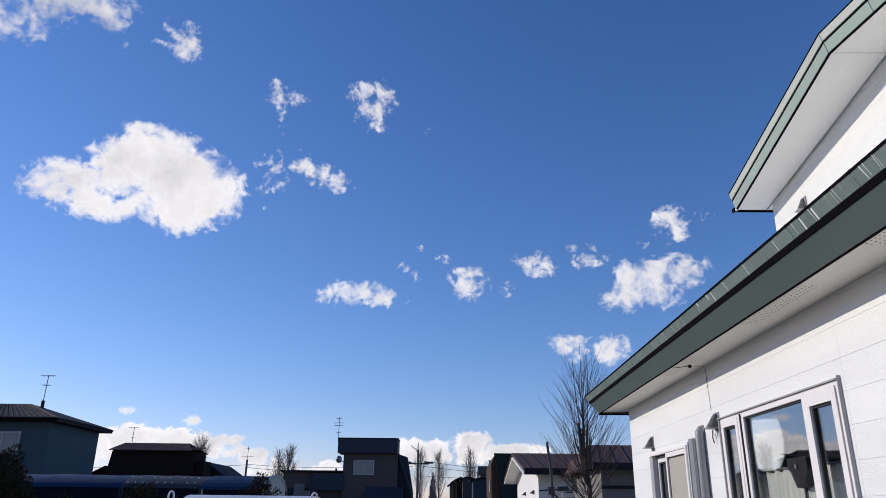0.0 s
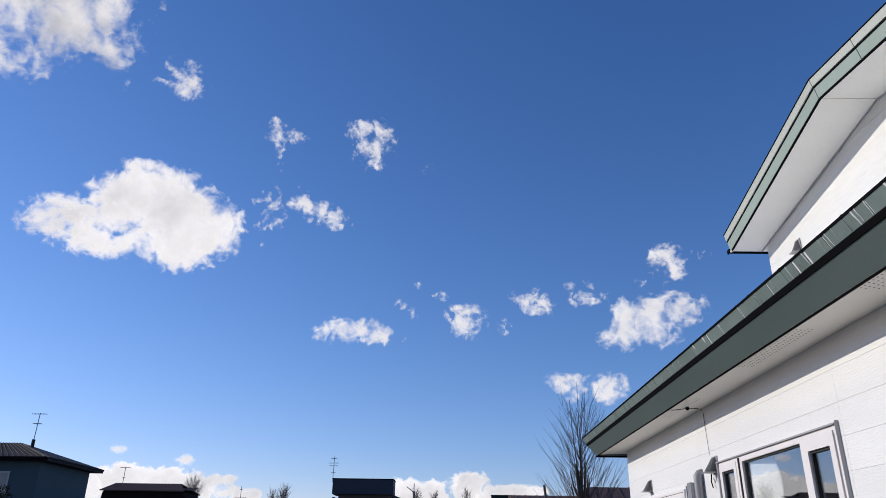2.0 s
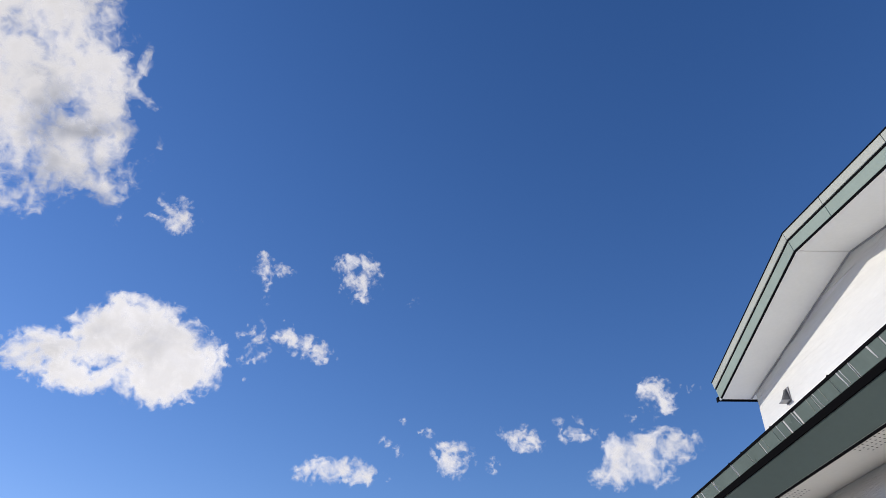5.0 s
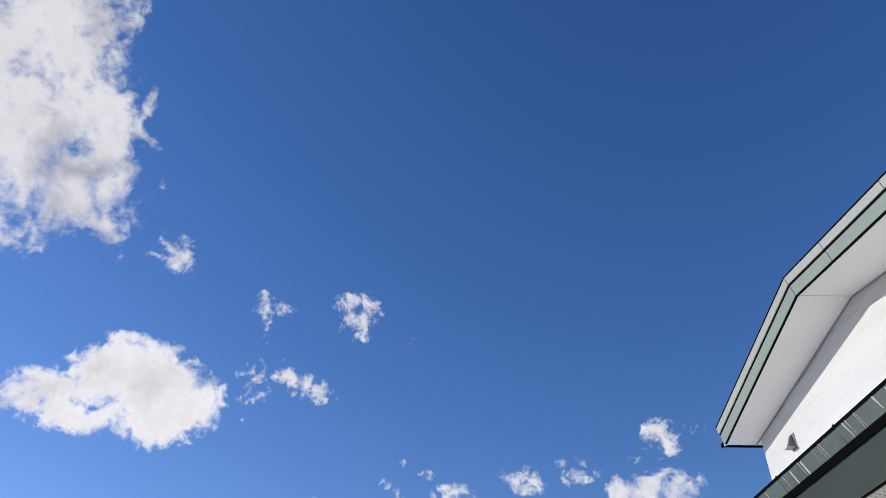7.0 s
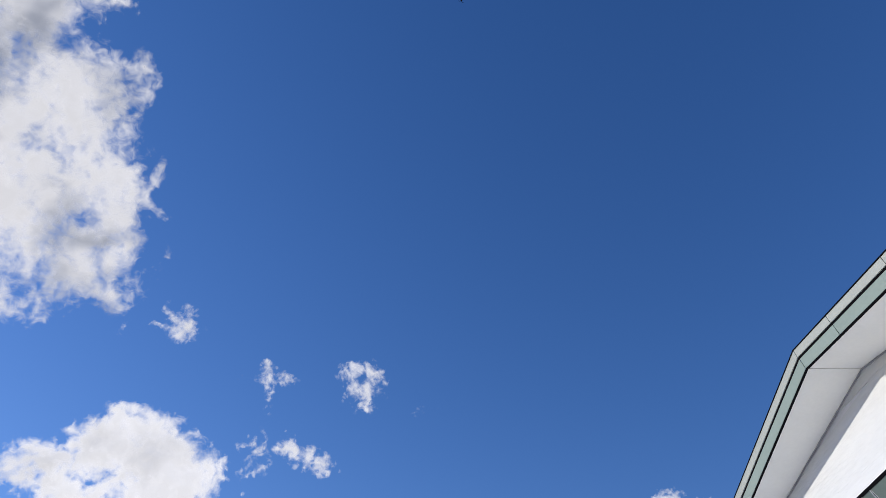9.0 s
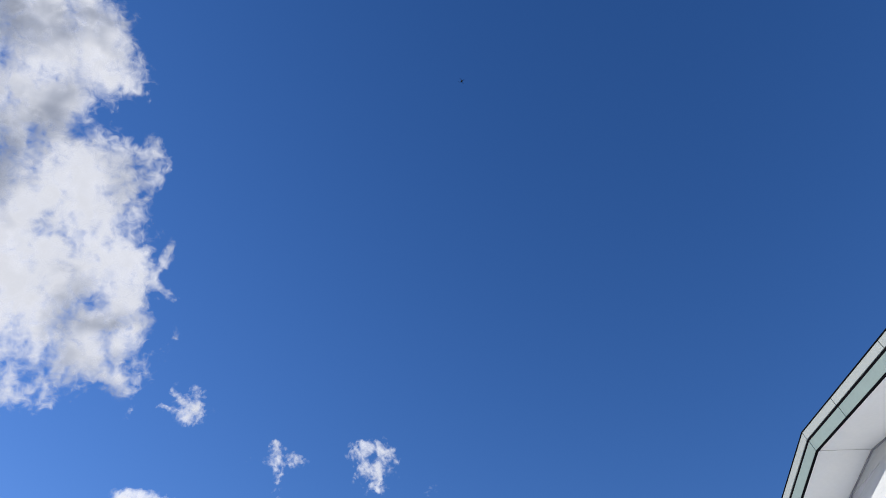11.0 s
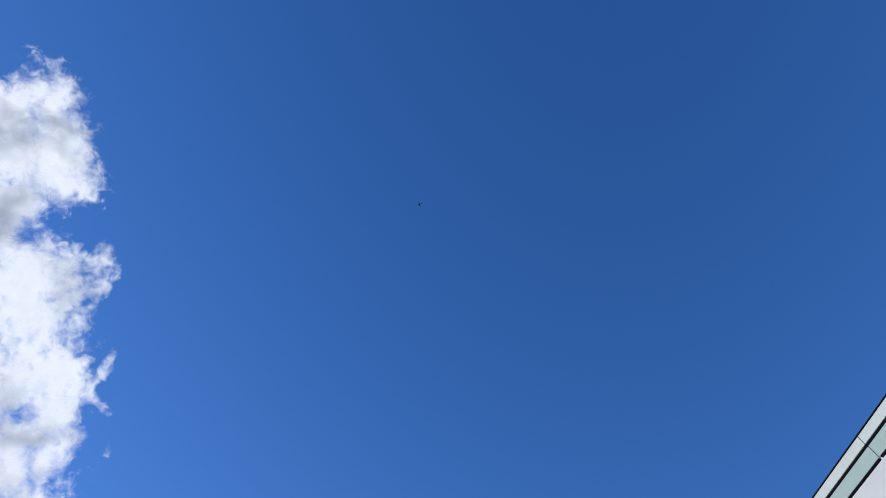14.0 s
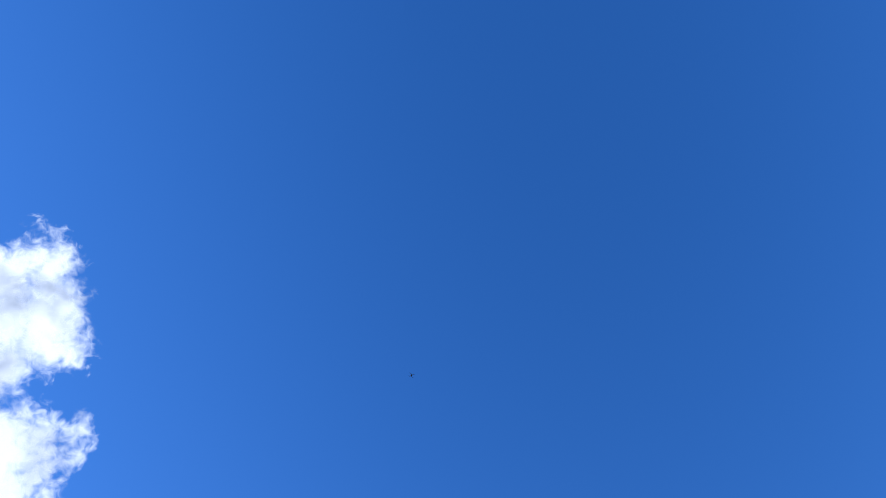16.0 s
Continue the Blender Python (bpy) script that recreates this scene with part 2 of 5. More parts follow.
def part(name, bm, material, parent, label="", smooth=False):
    return link(name, bm, material, parent, label, smooth)


def thing(name, label, category, group="", kind="", at=(0, 0, 0), rz=0.0):
    e = new(name)
    e.empty_display_size = 0.2
    e.matrix_world = pose(*at, 0, 0, rz)
    return tagged(e, label, category, group, kind)


def box(x0, x1, y0, y1, z0, z1, bevel=0.0, bm=None):
    own = bm is None
    bm = bm or bmesh.new()
    r = bmesh.ops.create_cube(bm, size=1, matrix=Matrix.Translation(((x0 + x1) / 2, (y0 + y1) / 2, (z0 + z1) / 2)) @ Matrix.Diagonal((abs(x1 - x0), abs(y1 - y0), abs(z1 - z0), 1)))
    if bevel and own:
        bmesh.ops.bevel(bm, geom=bm.edges[:], offset=bevel, segments=2, affect="EDGES", profile=0.6)
    return bm


def tube(points, r, sides=8, bm=None, r1=None, cap=True):
    """A round bar along points, tapering from r to r1."""
    bm = bm or bmesh.new()
    pts = [Vector(p) for p in points]
    rings = []
    for i, p in enumerate(pts):
        d = (pts[min(i + 1, len(pts) - 1)] - pts[max(i - 1, 0)]).normalized()
        a = d.orthogonal().normalized()
        b = d.cross(a)
        rad = r if r1 is None else r + (r1 - r) * i / (len(pts) - 1)
        rings.append([bm.verts.new(p + (a * math.cos(k * math.tau / sides) + b * math.sin(k * math.tau / sides)) * rad) for k in range(sides)])
    for u, v in zip(rings, rings[1:]):
        if True:
            off = min(range(sides), key=lambda o: (u[0].co - v[o].co).length)
            for k in range(sides):
                bm.faces.new((u[k], u[(k + 1) % sides], v[(k + 1 + off) % sides], v[(k + off) % sides]))
    if cap and sides > 2:
        bm.faces.new(rings[0][::-1])
        bm.faces.new(rings[-1])
    return bm


def prism(profile, a, b, axis="y", bm=None):
    """A solid: a flat outline, pushed along an axis from a to b. Outline in (x, z) for y, (y, z) for x, (x, y) for z."""
    bm = bm or bmesh.new()
    def put(p, s):
        return {"y": (p[0], s, p[1]), "x": (s, p[0], p[1]), "z": (p[0], p[1], s)}[axis]
    u = [bm.verts.new(put(p, a)) for p in profile]
    v = [bm.verts.new(put(p, b)) for p in profile]
    bm.faces.new(u)
    bm.faces.new(v[::-1])
    for k in range(len(u)):
        bm.faces.new((u[k], v[k], v[(k + 1) % len(u)], u[(k + 1) % len(u)]))
    bmesh.ops.recalc_face_normals(bm, faces=bm.faces[:])
    return bm


def minus(rect, holes):
    """What is left of a rectangle (a0, a1, b0, b1) once the holes are cut out, as rectangles."""
    left = [rect]
    for h in holes:
        nxt = []
        for a0, a1, b0, b1 in left:
            if h[0] >= a1 or h[1] <= a0 or h[2] >= b1 or h[3] <= b0:
                nxt.append((a0, a1, b0, b1))
                continue
            if h[0] > a0:
                nxt.append((a0, h[0], b0, b1))
            if h[1] < a1:
                nxt.append((h[1], a1, b0, b1))
            c0, c1 = max(a0, h[0]), min(a1, h[1])
            if h[2] > b0:
                nxt.append((c0, c1, b0, h[2]))
            if h[3] < b1:
                nxt.append((c0, c1, h[3], b1))
        left = nxt
    return left


# ---- ground ----
bm = bmesh.new()
bmesh.ops.create_grid(bm, x_segments=40, y_segments=40, size=2400)
ground = tagged(link("ground", bm, "earth"), "dry early spring earth and pale grass", "ground", kind="structure")

# ---- the white house: long low part ----
EYE = 1.6
XW, Y0, Y1 = 2.8, -5.0, 11.5           # plane and ends of its long wall
SOFFIT = EYE + 1.545
WIN_BIG = (5.19, 7.60, 0.78, 2.528)     # y0, y1, z0, z1
WIN_SMALL = (8.81, 10.45, 1.10, 2.375)
COURSE, COURSE0 = 0.2366, 2.675 - 10 * 0.2366

house = thing("house", "white sided two-storey house with green-grey metal eaves", "house", at=(0, 0, 0))
holes = [WIN_BIG, WIN_SMALL]
bm = bmesh.new()
for a0, a1, b0, b1 in minus((Y0, Y1, 0.0, SOFFIT + 0.25), holes):
    box(XW + 0.006, XW + 0.20, a0, a1, b0, b1, bm=bm)
part("wall", bm, "seal", house, "white horizontal siding with fine relief and thin joints")
part("far_end_wall", box(XW + 0.20, 11.0, Y1 - 0.2, Y1, 0, SOFFIT + 0.25), "white_wall", house)
part("near_end_wall", box(XW + 0.20, 11.0, Y0, Y0 + 0.2, 0, SOFFIT + 0.25), "white_wall", house)
part("back_wall", box(10.8, 11.0, Y0 + 0.2, Y1 - 0.2, 0, SOFFIT + 0.25), "white_wall", house)
part("inner_floor", box(XW + 0.2, 10.8, Y0 + 0.2, Y1 - 0.2, 0.4, 0.5), "wood", house)
part("inner_ceiling", box(XW + 0.2, 10.8, Y0 + 0.2, Y1 - 0.2, 2.95, 3.0), "plaster", house)
part("partition", box(5.6, 5.7, Y0 + 0.2, Y1 - 0.2, 0.5, 2.95), "plaster", house)
part("partition", box(XW + 0.2, 5.6, 8.2, 8.3, 0.5, 2.95), "plaster", house)

# eave: boxed sloping soffit, leaning fascia, shadow gap, capped strip
E0, E1 = Y0 - 0.5, 11.80
FX, FZ = 2.385, EYE + 1.528            # lower edge of the fascia
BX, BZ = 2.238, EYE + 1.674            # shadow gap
CX, CZ = 2.178, EYE + 1.777            # top of the strip
def soffit_z(xx):
    return FZ + (SOFFIT - FZ) * (xx - FX) / (XW - FX)
part("soffit", prism([(FX + 0.02, soffit_z(FX + 0.02)), (XW + 0.05, soffit_z(XW + 0.05)), (XW + 0.05, soffit_z(XW) + 0.05), (FX + 0.02, soffit_z(FX) + 0.04)], E0, E1 - 0.02), "soffit", house, "white perforated sloping soffit boards")
part("soffit_end", box(XW + 0.05, 11.0, Y1 + 0.002, E1 - 0.02, SOFFIT + 0.003, SOFFIT + 0.03), "soffit", house)
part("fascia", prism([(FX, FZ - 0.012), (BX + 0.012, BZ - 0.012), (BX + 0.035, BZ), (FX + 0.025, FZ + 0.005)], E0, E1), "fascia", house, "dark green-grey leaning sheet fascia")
# solid black band that paints in the shade of the gap
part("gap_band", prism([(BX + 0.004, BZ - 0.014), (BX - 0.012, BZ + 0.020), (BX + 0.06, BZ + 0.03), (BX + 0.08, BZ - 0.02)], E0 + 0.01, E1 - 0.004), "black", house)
part("end_fascia", box(FX + 0.03, 11.4, E1 - 0.02, E1, SOFFIT - 0.03, SOFFIT + 0.20), "fascia", house)
part("end_drip_edge", box(FX - 0.005, 11.4, E1 - 0.03, E1 + 0.012, SOFFIT - 0.055, SOFFIT - 0.032), "black", house)
part("drip_edge", prism([(FX, FZ - 0.013), (FX + 0.016, FZ - 0.013), (FX + 0.020, FZ - 0.022), (FX + 0.003, FZ - 0.022)], E0, E1), "black", house)
part("cap_backing", prism([(BX - 0.0125, BZ + 0.023), (CX + 0.0035, CZ - 0.0005), (CX + 0.12, CZ + 0.015), (CX + 0.12, CZ - 0.08)], E0, E1), "caulk", house, "pale seam sealant behind the strip")
part("cap_edge", prism([(CX - 0.004, CZ - 0.002), (CX - 0.008, CZ + 0.014), (CX + 0.16, CZ + 0.03), (CX + 0.16, CZ + 0.01)], E0, E1 + 0.01), "black", house)
rng = random.Random(4)
y = E1 - 0.002
while y > E0:
    w = rng.choice((0.16, 0.22, 0.24, 0.30, 0.42))
    y2 = max(E0, y - w)
    part("strip_panel", prism([(BX - 0.016, BZ + 0.021), (CX, CZ - 0.001), (CX + 0.014, CZ - 0.001), (BX - 0.002, BZ + 0.021)], y2 + 0.004, y - rng.choice((0.003, 0.006, 0.012, 0.02))), "fascia_cap", house)
    y = y2
smears = [(4.06, 0.010, 1.0), (3.85, 0.008, 1.0), (3.765, 0.009, 1.0), (3.69, 0.007, 0.9), (3.475, 0.016, 1.0), (3.44, 0.010, 0.9), (3.345, 0.010, 1.0), (3.15, 0.02, 0.8), (2.95, 0.012, 1.0),
          (4.29, 0.010, 1.0), (4.53, 0.006, 0.8), (5.115, 0.010, 0.9), (5.545, 0.009, 0.95), (5.92, 0.030, 0.55), (6.18, 0.026, 0.45), (6.78, 0.007, 0.8), (7.27, 0.007, 0.7), (7.85, 0.008, 0.9), (8.9, 0.006, 0.8)]

def smear(yy, w, f, drift, m):
    """A thin run of sealant down the strip, wide at the seam and thinning to its end."""
    bm = bmesh.new()
    cols = []
    for t in (0.0, 0.3, 0.7, 1.0):
        g = t * f
        x, z = CX + (BX - 0.016 - CX) * g - 0.0015, CZ + (BZ + 0.021 - CZ) * g - 0.001
        yc, hw = yy + drift * t + 0.0012 * math.sin(t * 9 + yy * 7), w * (0.5 - 0.30 * t)
        cols.append([bm.verts.new((x + dx, yc + k * hw, z)) for k, dx in ((-1, 0.003), (-0.5, -0.0012), (0.5, -0.0012), (1, 0.003))])
    for u, v in zip(cols, cols[1:]):
        for k in range(4):
            bm.faces.new((u[k], u[(k + 1) % 4], v[(k + 1) % 4], v[k]))
    bm.faces.new(cols[0][::-1])
    bm.faces.new(cols[-1])
    bmesh.ops.recalc_face_normals(bm, faces=bm.faces[:])
    part("sealant_smear", bm, m, house)


srng = random.Random(8)
for yy, w, f in smears:
    smear(yy, w, f, srng.uniform(-0.012, 0.004), "fascia_top" if w < 0.0085 else "caulk")
for ya, yb in ((4.85, 6.0), (2.6, 4.05), (7.3, 8.5)):
    bm = bmesh.new()
    for i in range(int((yb - ya) / 0.045)):
        for j in range(4):
            xx, yy = 2.46 + j * 0.04, ya + i * 0.045 + (j % 2) * 0.02
            bmesh.ops.create_circle(bm, cap_ends=True, radius=0.0065, segments=8, matrix=Matrix.Translation((xx, yy, soffit_z(xx) - 0.0025)))
    tagged(part("vent_holes", bm, "black", house, "rows of small round soffit vent holes"), kind="stuff")
# low roof up to the upper wall; its top is unseen, kept pale to bounce sun onto the upper soffit
part("low_roof", prism([(2.20, CZ + 0.035), (3.8, CZ + 0.30), (3.8, CZ + 0.22), (2.20, CZ + 0.015)], E0, E1), "bounce_roof", house, "unseen metal lower roof, pale to bounce sunlight")
part("low_roof_back", prism([(3.8, CZ + 0.30), (11.4, SOFFIT + 1.0), (11.4, SOFFIT + 0.2), (3.8, SOFFIT + 0.3)], E0, E1), "bounce_roof", house)
for y in (4.42, 4.95, 5.20, 6.3, 3.6, 2.9):
    part("snow_stop", prism([(2.20, CZ + 0.03), (2.204, CZ + 0.046), (2.228, CZ + 0.036)], y, y + 0.014), "black", house)

# ---- the white house: upper storey with its gable ----
XU, XR = 3.625, 3.147
TURN = 0.066                          # the gable wall stands a little out of line with the verge
PK, PKZ, SL, SL_NEAR, HALF = 5.061, EYE + 3.641, 0.208, 0.147, 2.237
def under(yy):
    return PKZ - (SL if yy > PK else SL_NEAR) * abs(yy - PK)
UY0, UY1 = PK - 3.3, PK + HALF
WALL_END = UY1 - 0.12
def leaning(ob):
    """Leans a verge board outwards towards its top."""
    for v in ob.data.vertices:
        v.co.x -= 0.22 * (v.co.z - under(v.co.y))
    return ob
def turned(ob):
    """Sets a part of the gable wall along the wall's own line."""
    for v in ob.data.vertices:
        v.co.x += TURN * (PK - v.co.y)
    return ob
turned(part("upper_wall_core", prism([(UY0, 3.6), (WALL_END - 0.02, 3.6), (WALL_END - 0.02, under(WALL_END) + 0.02), (PK, PKZ + 0.02), (UY0, under(UY0) + 0.02)], XU + 0.005, XU + 0.2, "x"), "seal", house))
part("upper_side_wall", box(XU, 11, UY1 - 0.30, WALL_END - 0.024, 3.6, under(UY1) + 0.1), "upper_siding", house)
part("upper_side_wall", box(XU + 0.2, 11, UY0, UY0 + 0.2, 3.6, under(UY0) + 0.1), "upper_siding", house)
part("upper_back_wall", box(10.8, 11, UY0 + 0.2, WALL_END - 0.22, 3.6, under(UY0) + 0.2), "upper_siding", house)
for side in (1, -1):
    ye = UY1 if side > 0 else UY0
    def slab(x0, x1, d0, d1, name, m, yin=PK, yout=ye, label=""):
        """A strip that follows the slope, between two heights over the soffit plane."""
        return part(name, prism([(yin, under(yin) + d0), (yout, under(yout) + d0), (yout, under(yout) + d1), (yin, under(yin) + d1)], x0, x1, "x"), m, house, label)
    slab(XR - 0.003, XU + 0.24, 0.0, 0.024, "upper_soffit", "soffit", PK + side * 0.004, label="plain white sloping soffit board")
    turned(slab(XU - 0.011, XU - 0.001, -0.013, -0.001, "soffit_trim", "frame_edge", PK + side * 0.002, ye - side * 0.01))
    for ya, yb in ((PK, PK - 2.335), (PK - 2.363, ye)) if side < 0 else ((PK, ye),):
        leaning(slab(XR - 0.017, XR - 0.0035, -0.012, 0.0005, "rake_drip_edge", "black", ya, yb))
    joints = [PK, PK - 0.642, PK - 1.513, PK - 2.349, PK - 3.118, ye] if side < 0 else [PK, PK + HALF]
    for ya, yb in zip(joints, joints[1:]):
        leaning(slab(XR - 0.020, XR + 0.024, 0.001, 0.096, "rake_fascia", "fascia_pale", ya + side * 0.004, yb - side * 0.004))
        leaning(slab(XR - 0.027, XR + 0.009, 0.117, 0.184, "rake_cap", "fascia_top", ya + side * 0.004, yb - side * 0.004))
    # black strip standing in for the shade below the cap
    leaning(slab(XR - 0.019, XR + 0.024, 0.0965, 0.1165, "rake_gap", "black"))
    leaning(slab(XR - 0.032, XR + 0.06, 0.1845, 0.193, "upper_roof_edge", "black"))
    slab(XR - 0.01, 11.4, 0.1935, 0.216, "upper_roof", "roof_green", label="green metal gable roof")
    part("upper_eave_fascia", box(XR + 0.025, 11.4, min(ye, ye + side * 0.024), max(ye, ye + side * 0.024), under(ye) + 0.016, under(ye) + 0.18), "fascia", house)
    bm = tube([(XR - 0.02, ye + side * 0.036, under(ye) + 0.005), (11.4, ye + side * 0.036, under(ye) + 0.005)], 0.018, 10)
    part("gutter", bm, "black", house, "black half-round gutter")
    part("gutter_cap", box(XR - 0.035, XR - 0.021, min(ye, ye + side * 0.06), max(ye, ye + side * 0.06), under(ye) - 0.018, under(ye) + 0.03, 0.004), "black", house)
    part("corner_sealant", box(XR - 0.022, XR - 0.002, min(ye - side * 0.03, ye + side * 0.01), max(ye - side * 0.03, ye + side * 0.01), under(ye) - 0.012, under(ye) + 0.004, 0.003), "caulk", house)

# ---- windows of the white house ----
def pane(name, y0, y1, z0, z1, x, parent):
    ob = part(name, box(x, x + 0.006, y0, y1, z0, z1), "glass", parent)
    ob.visible_shadow = False
    return ob


def sash(y0, y1, z0, z1, x, parent, w=0.07, m="frame", glass=True, name="sash", top=None):
    """A closed ring of four bars with a black gasket and a pane."""
    bm = bmesh.new()
    for r in minus((y0, y1, z0, z1), [(y0 + w, y1 - w, z0 + w, z1 - (top or w))]):
        box(x, x + 0.05, *r, bm=bm)
    z1 += w - (top or w)
    s = part(name, bm, m, parent)
    bm = bmesh.new()
    for r in minus((y0 + w, y1 - w, z0 + w, z1 - w), [(y0 + w + 0.018, y1 - w - 0.018, z0 + w + 0.018, z1 - w - 0.018)]):
        box(x + 0.02, x + 0.055, *r, bm=bm)
    part("gasket", bm, "rubber", s)
    if glass:
        pane("pane", y0 + w + 0.01, y1 - w - 0.01, z0 + w + 0.01, z1 - w - 0.01, x + 0.035, s)
    return s


y0, y1, z0, z1 = WIN_BIG
big = tagged(new("window_1"), "wide cream three-part window with a fixed middle pane", "window", kind="structure")
bm = bmesh.new()
for r in minus((y0, y1, z0, z1), [(y0 + 0.05, y1 - 0.05, z0 + 0.05, z1 - 0.05)]):
    box(XW - 0.012, XW + 0.10, *r, bm=bm)
part("window_frame", bm, "frame", big)
part("side_trim", box(XW - 0.028, XW + 0.012, y0 - 0.014, y0 - 0.002, z0 - 0.05, z1 + 0.03, 0.008), "frame_edge", big, "grey metal side trim")
part("top_trim", box(XW - 0.034, XW + 0.012, y0 - 0.002, y1 + 0.03, z1 + 0.002, z1 + 0.013), "frame_edge", big)
part("side_trim", box(XW - 0.03, XW + 0.012, y1 + 0.002, y1 + 0.022, z0 - 0.05, z1 + 0.001), "frame_edge", big)
sash(7.13, 7.575, z0 + 0.05, z1 - 0.03, XW - 0.022, big, 0.065)
part("mullion_gap", box(XW - 0.026, XW + 0.04, 7.046, 7.062, z0 + 0.05, z1 - 0.012), "rubber", big)
part("mullion", box(XW - 0.018, XW + 0.05, 7.064, 7.128, z0 + 0.05, z1 - 0.02), "frame", big)
sash(5.735, 7.042, z0 + 0.05, z1 - 0.012, XW - 0.014, big, 0.052, top=0.034)
sash(5.25, 5.731, z0 + 0.05, z1 - 0.03, XW - 0.022, big, 0.070, top=0.10)
part("window_sill", box(XW - 0.09, XW + 0.02, y0 - 0.05, y1 + 0.03, z0 - 0.06, z0 - 0.005, 0.006), "frame_edge", big)

y0, y1, z0, z1 = WIN_SMALL
sm = tagged(new("window_2"), "recessed white sliding window with a beige panel", "window", kind="structure")
bm = bmesh.new()
for r in minus((y0, y1, z0, z1), [(y0 + 0.03, y1 - 0.02, z0 + 0.04, z1 - 0.03)]):
    box(XW - 0.02, XW + 0.16, *r, bm=bm)
part("window_frame", bm, "frame", sm)
# grey block filling the recess, in place of its shade
part("recess_shade", box(XW - 0.022, XW + 0.15, y1 - 0.17, y1 - 0.022, z0 + 0.05, z1 - 0.04), "frame_edge", sm)
sash(9.70, 10.28, z0 + 0.05, z1 - 0.07, XW + 0.045, sm, 0.05)
part("head_bar", box(XW + 0.03, XW + 0.12, 9.70, 10.30, z1 - 0.068, z1 - 0.033), "rubber", sm)
shut = sash(8.835, 9.695, z0 + 0.04, z1 - 0.035, XW - 0.012, sm, 0.055, glass=False)
part("beige_panel", box(XW + 0.01, XW + 0.03, 8.895, 9.635, z0 + 0.1, z1 - 0.09), "shutter", shut, "flat beige screen panel")
for k in range(24):
    part("blind_slat", box(XW + 0.16, XW + 0.185, 9.80, 10.3, z0 + 0.1 + k * 0.048, z0 + 0.135 + k * 0.048), "blind", sm)

# pipe cover and flue pipe beside the small window
duct = thing("pipe_cover", "flat white metal pipe cover fixed to the siding", "pipe cover", at=(XW, 8.545, 0))
part("cover", box(-0.042, -0.002, -0.07, 0.07, 0.4, 2.42, 0.006), "alu", duct)
part("edge_strip", box(-0.046, -0.002, 0.075, 0.10, 0.4, 2.39), "alu", duct)
fl = thing("drain_pipe", "round grey plastic pipe running down the white wall", "pipe", at=(XW - 0.052, 8.17, 0))
part("pipe", tube([(0, 0, 0.3), (0, 0, 2.42), (0, 0, 2.45), (0.02, 0, 2.48), (0.07, 0, 2.495)], 0.046, 20), "pvc", fl, smooth=True)
for z in (0.9, 2.1):
    part("clamp", tube([(0, 0, z), (0, 0, z + 0.03)], 0.050, 20), "alu", fl)


def hood(yy, zz, x, s=1.0, cable=False, tall=1.0):
    """A tapering vent hood: narrow rounded top, open lip below, back plate."""
    h = thing("vent_hood", "grey metal vent hood on white siding" + (" with a loose cable" if cable else ""), "vent", "vent hoods", at=(x, yy, zz))
    bm = bmesh.new()
    rows = []
    for t, w, d in ((0.0, 0.105, 0.165), (0.12, 0.10, 0.15), (0.55, 0.075, 0.095), (0.85, 0.055, 0.06), (0.97, 0.045, 0.035), (1.0, 0.035, 0.01)):
        z = t * 0.21 * s * tall
        rows.append([bm.verts.new((-dx * s, dy * s, z)) for dx, dy in ((0, -w), (d * 0.82, -w * 0.86), (d, -w * 0.6), (d, w * 0.6), (d * 0.82, w * 0.86), (0, w))])
    for u, v in zip(rows, rows[1:]):
        for k in range(5):
            bm.faces.new((u[k], v[k], v[k + 1], u[k + 1]))
    bm.faces.new(rows[-1])
    bmesh.ops.solidify(bm, geom=bm.faces[:], thickness=0.004)
    part("hood", bm, "alu", h, smooth=False)
    part("lip", box(-0.19 * s, -0.01, -0.115 * s, 0.115 * s, -0.008, 0.0), "alu", h)
    part("back_plate", box(-0.006, 0.0, -0.12 * s, 0.12 * s, -0.02, 0.225 * s * tall), "alu", h)
    if cable:
        part("cable", tube([(-0.02, 0.10, -0.01), (-0.03, 0.10, -0.09), (-0.03, 0.07, -0.15)], 0.006, 6), "black", h)
        part("cable", tube([(-0.02, -0.06, -0.01), (-0.04, -0.08, -0.07), (-0.04, -0.04, -0.11), (-0.03, 0.03, -0.06)], 0.005, 6), "pvc", h)
    return h


hood(10.29, 2.46, XW, 0.66)
hood(7.72, 2.455, XW, 0.70, True)
hood(6.60, EYE + 2.875, XU + TURN * (PK - 6.60), 0.44, tall=1.35)

# wire that runs out of the soffit and down the wall
wire = thing("soffit_cable", "thin dark cable looped under the soffit and down the wall", "cable")
part("wire", tube([(2.41, 7.90, soffit_z(2.41) - 0.006), (2.45, 7.83, soffit_z(2.45) - 0.022), (2.60, 7.80, soffit_z(2.60) - 0.012), (2.72, 7.81, soffit_z(2.72) - 0.014), (2.77, 7.85, SOFFIT - 0.02), (2.79, 7.86, SOFFIT - 0.06), (2.79, 7.86, SOFFIT - 0.24)], 0.0032, 6), "black", wire)
part("clip", box(2.59, 2.615, 7.785, 7.815, soffit_z(2.61) - 0.03, soffit_z(2.61) + 0.003), "black", wire)
part("thin_wire", tube([(2.792, 7.86, SOFFIT - 0.24), (2.792, 7.84, SOFFIT - 0.5)], 0.0028, 6), "pvc", wire)

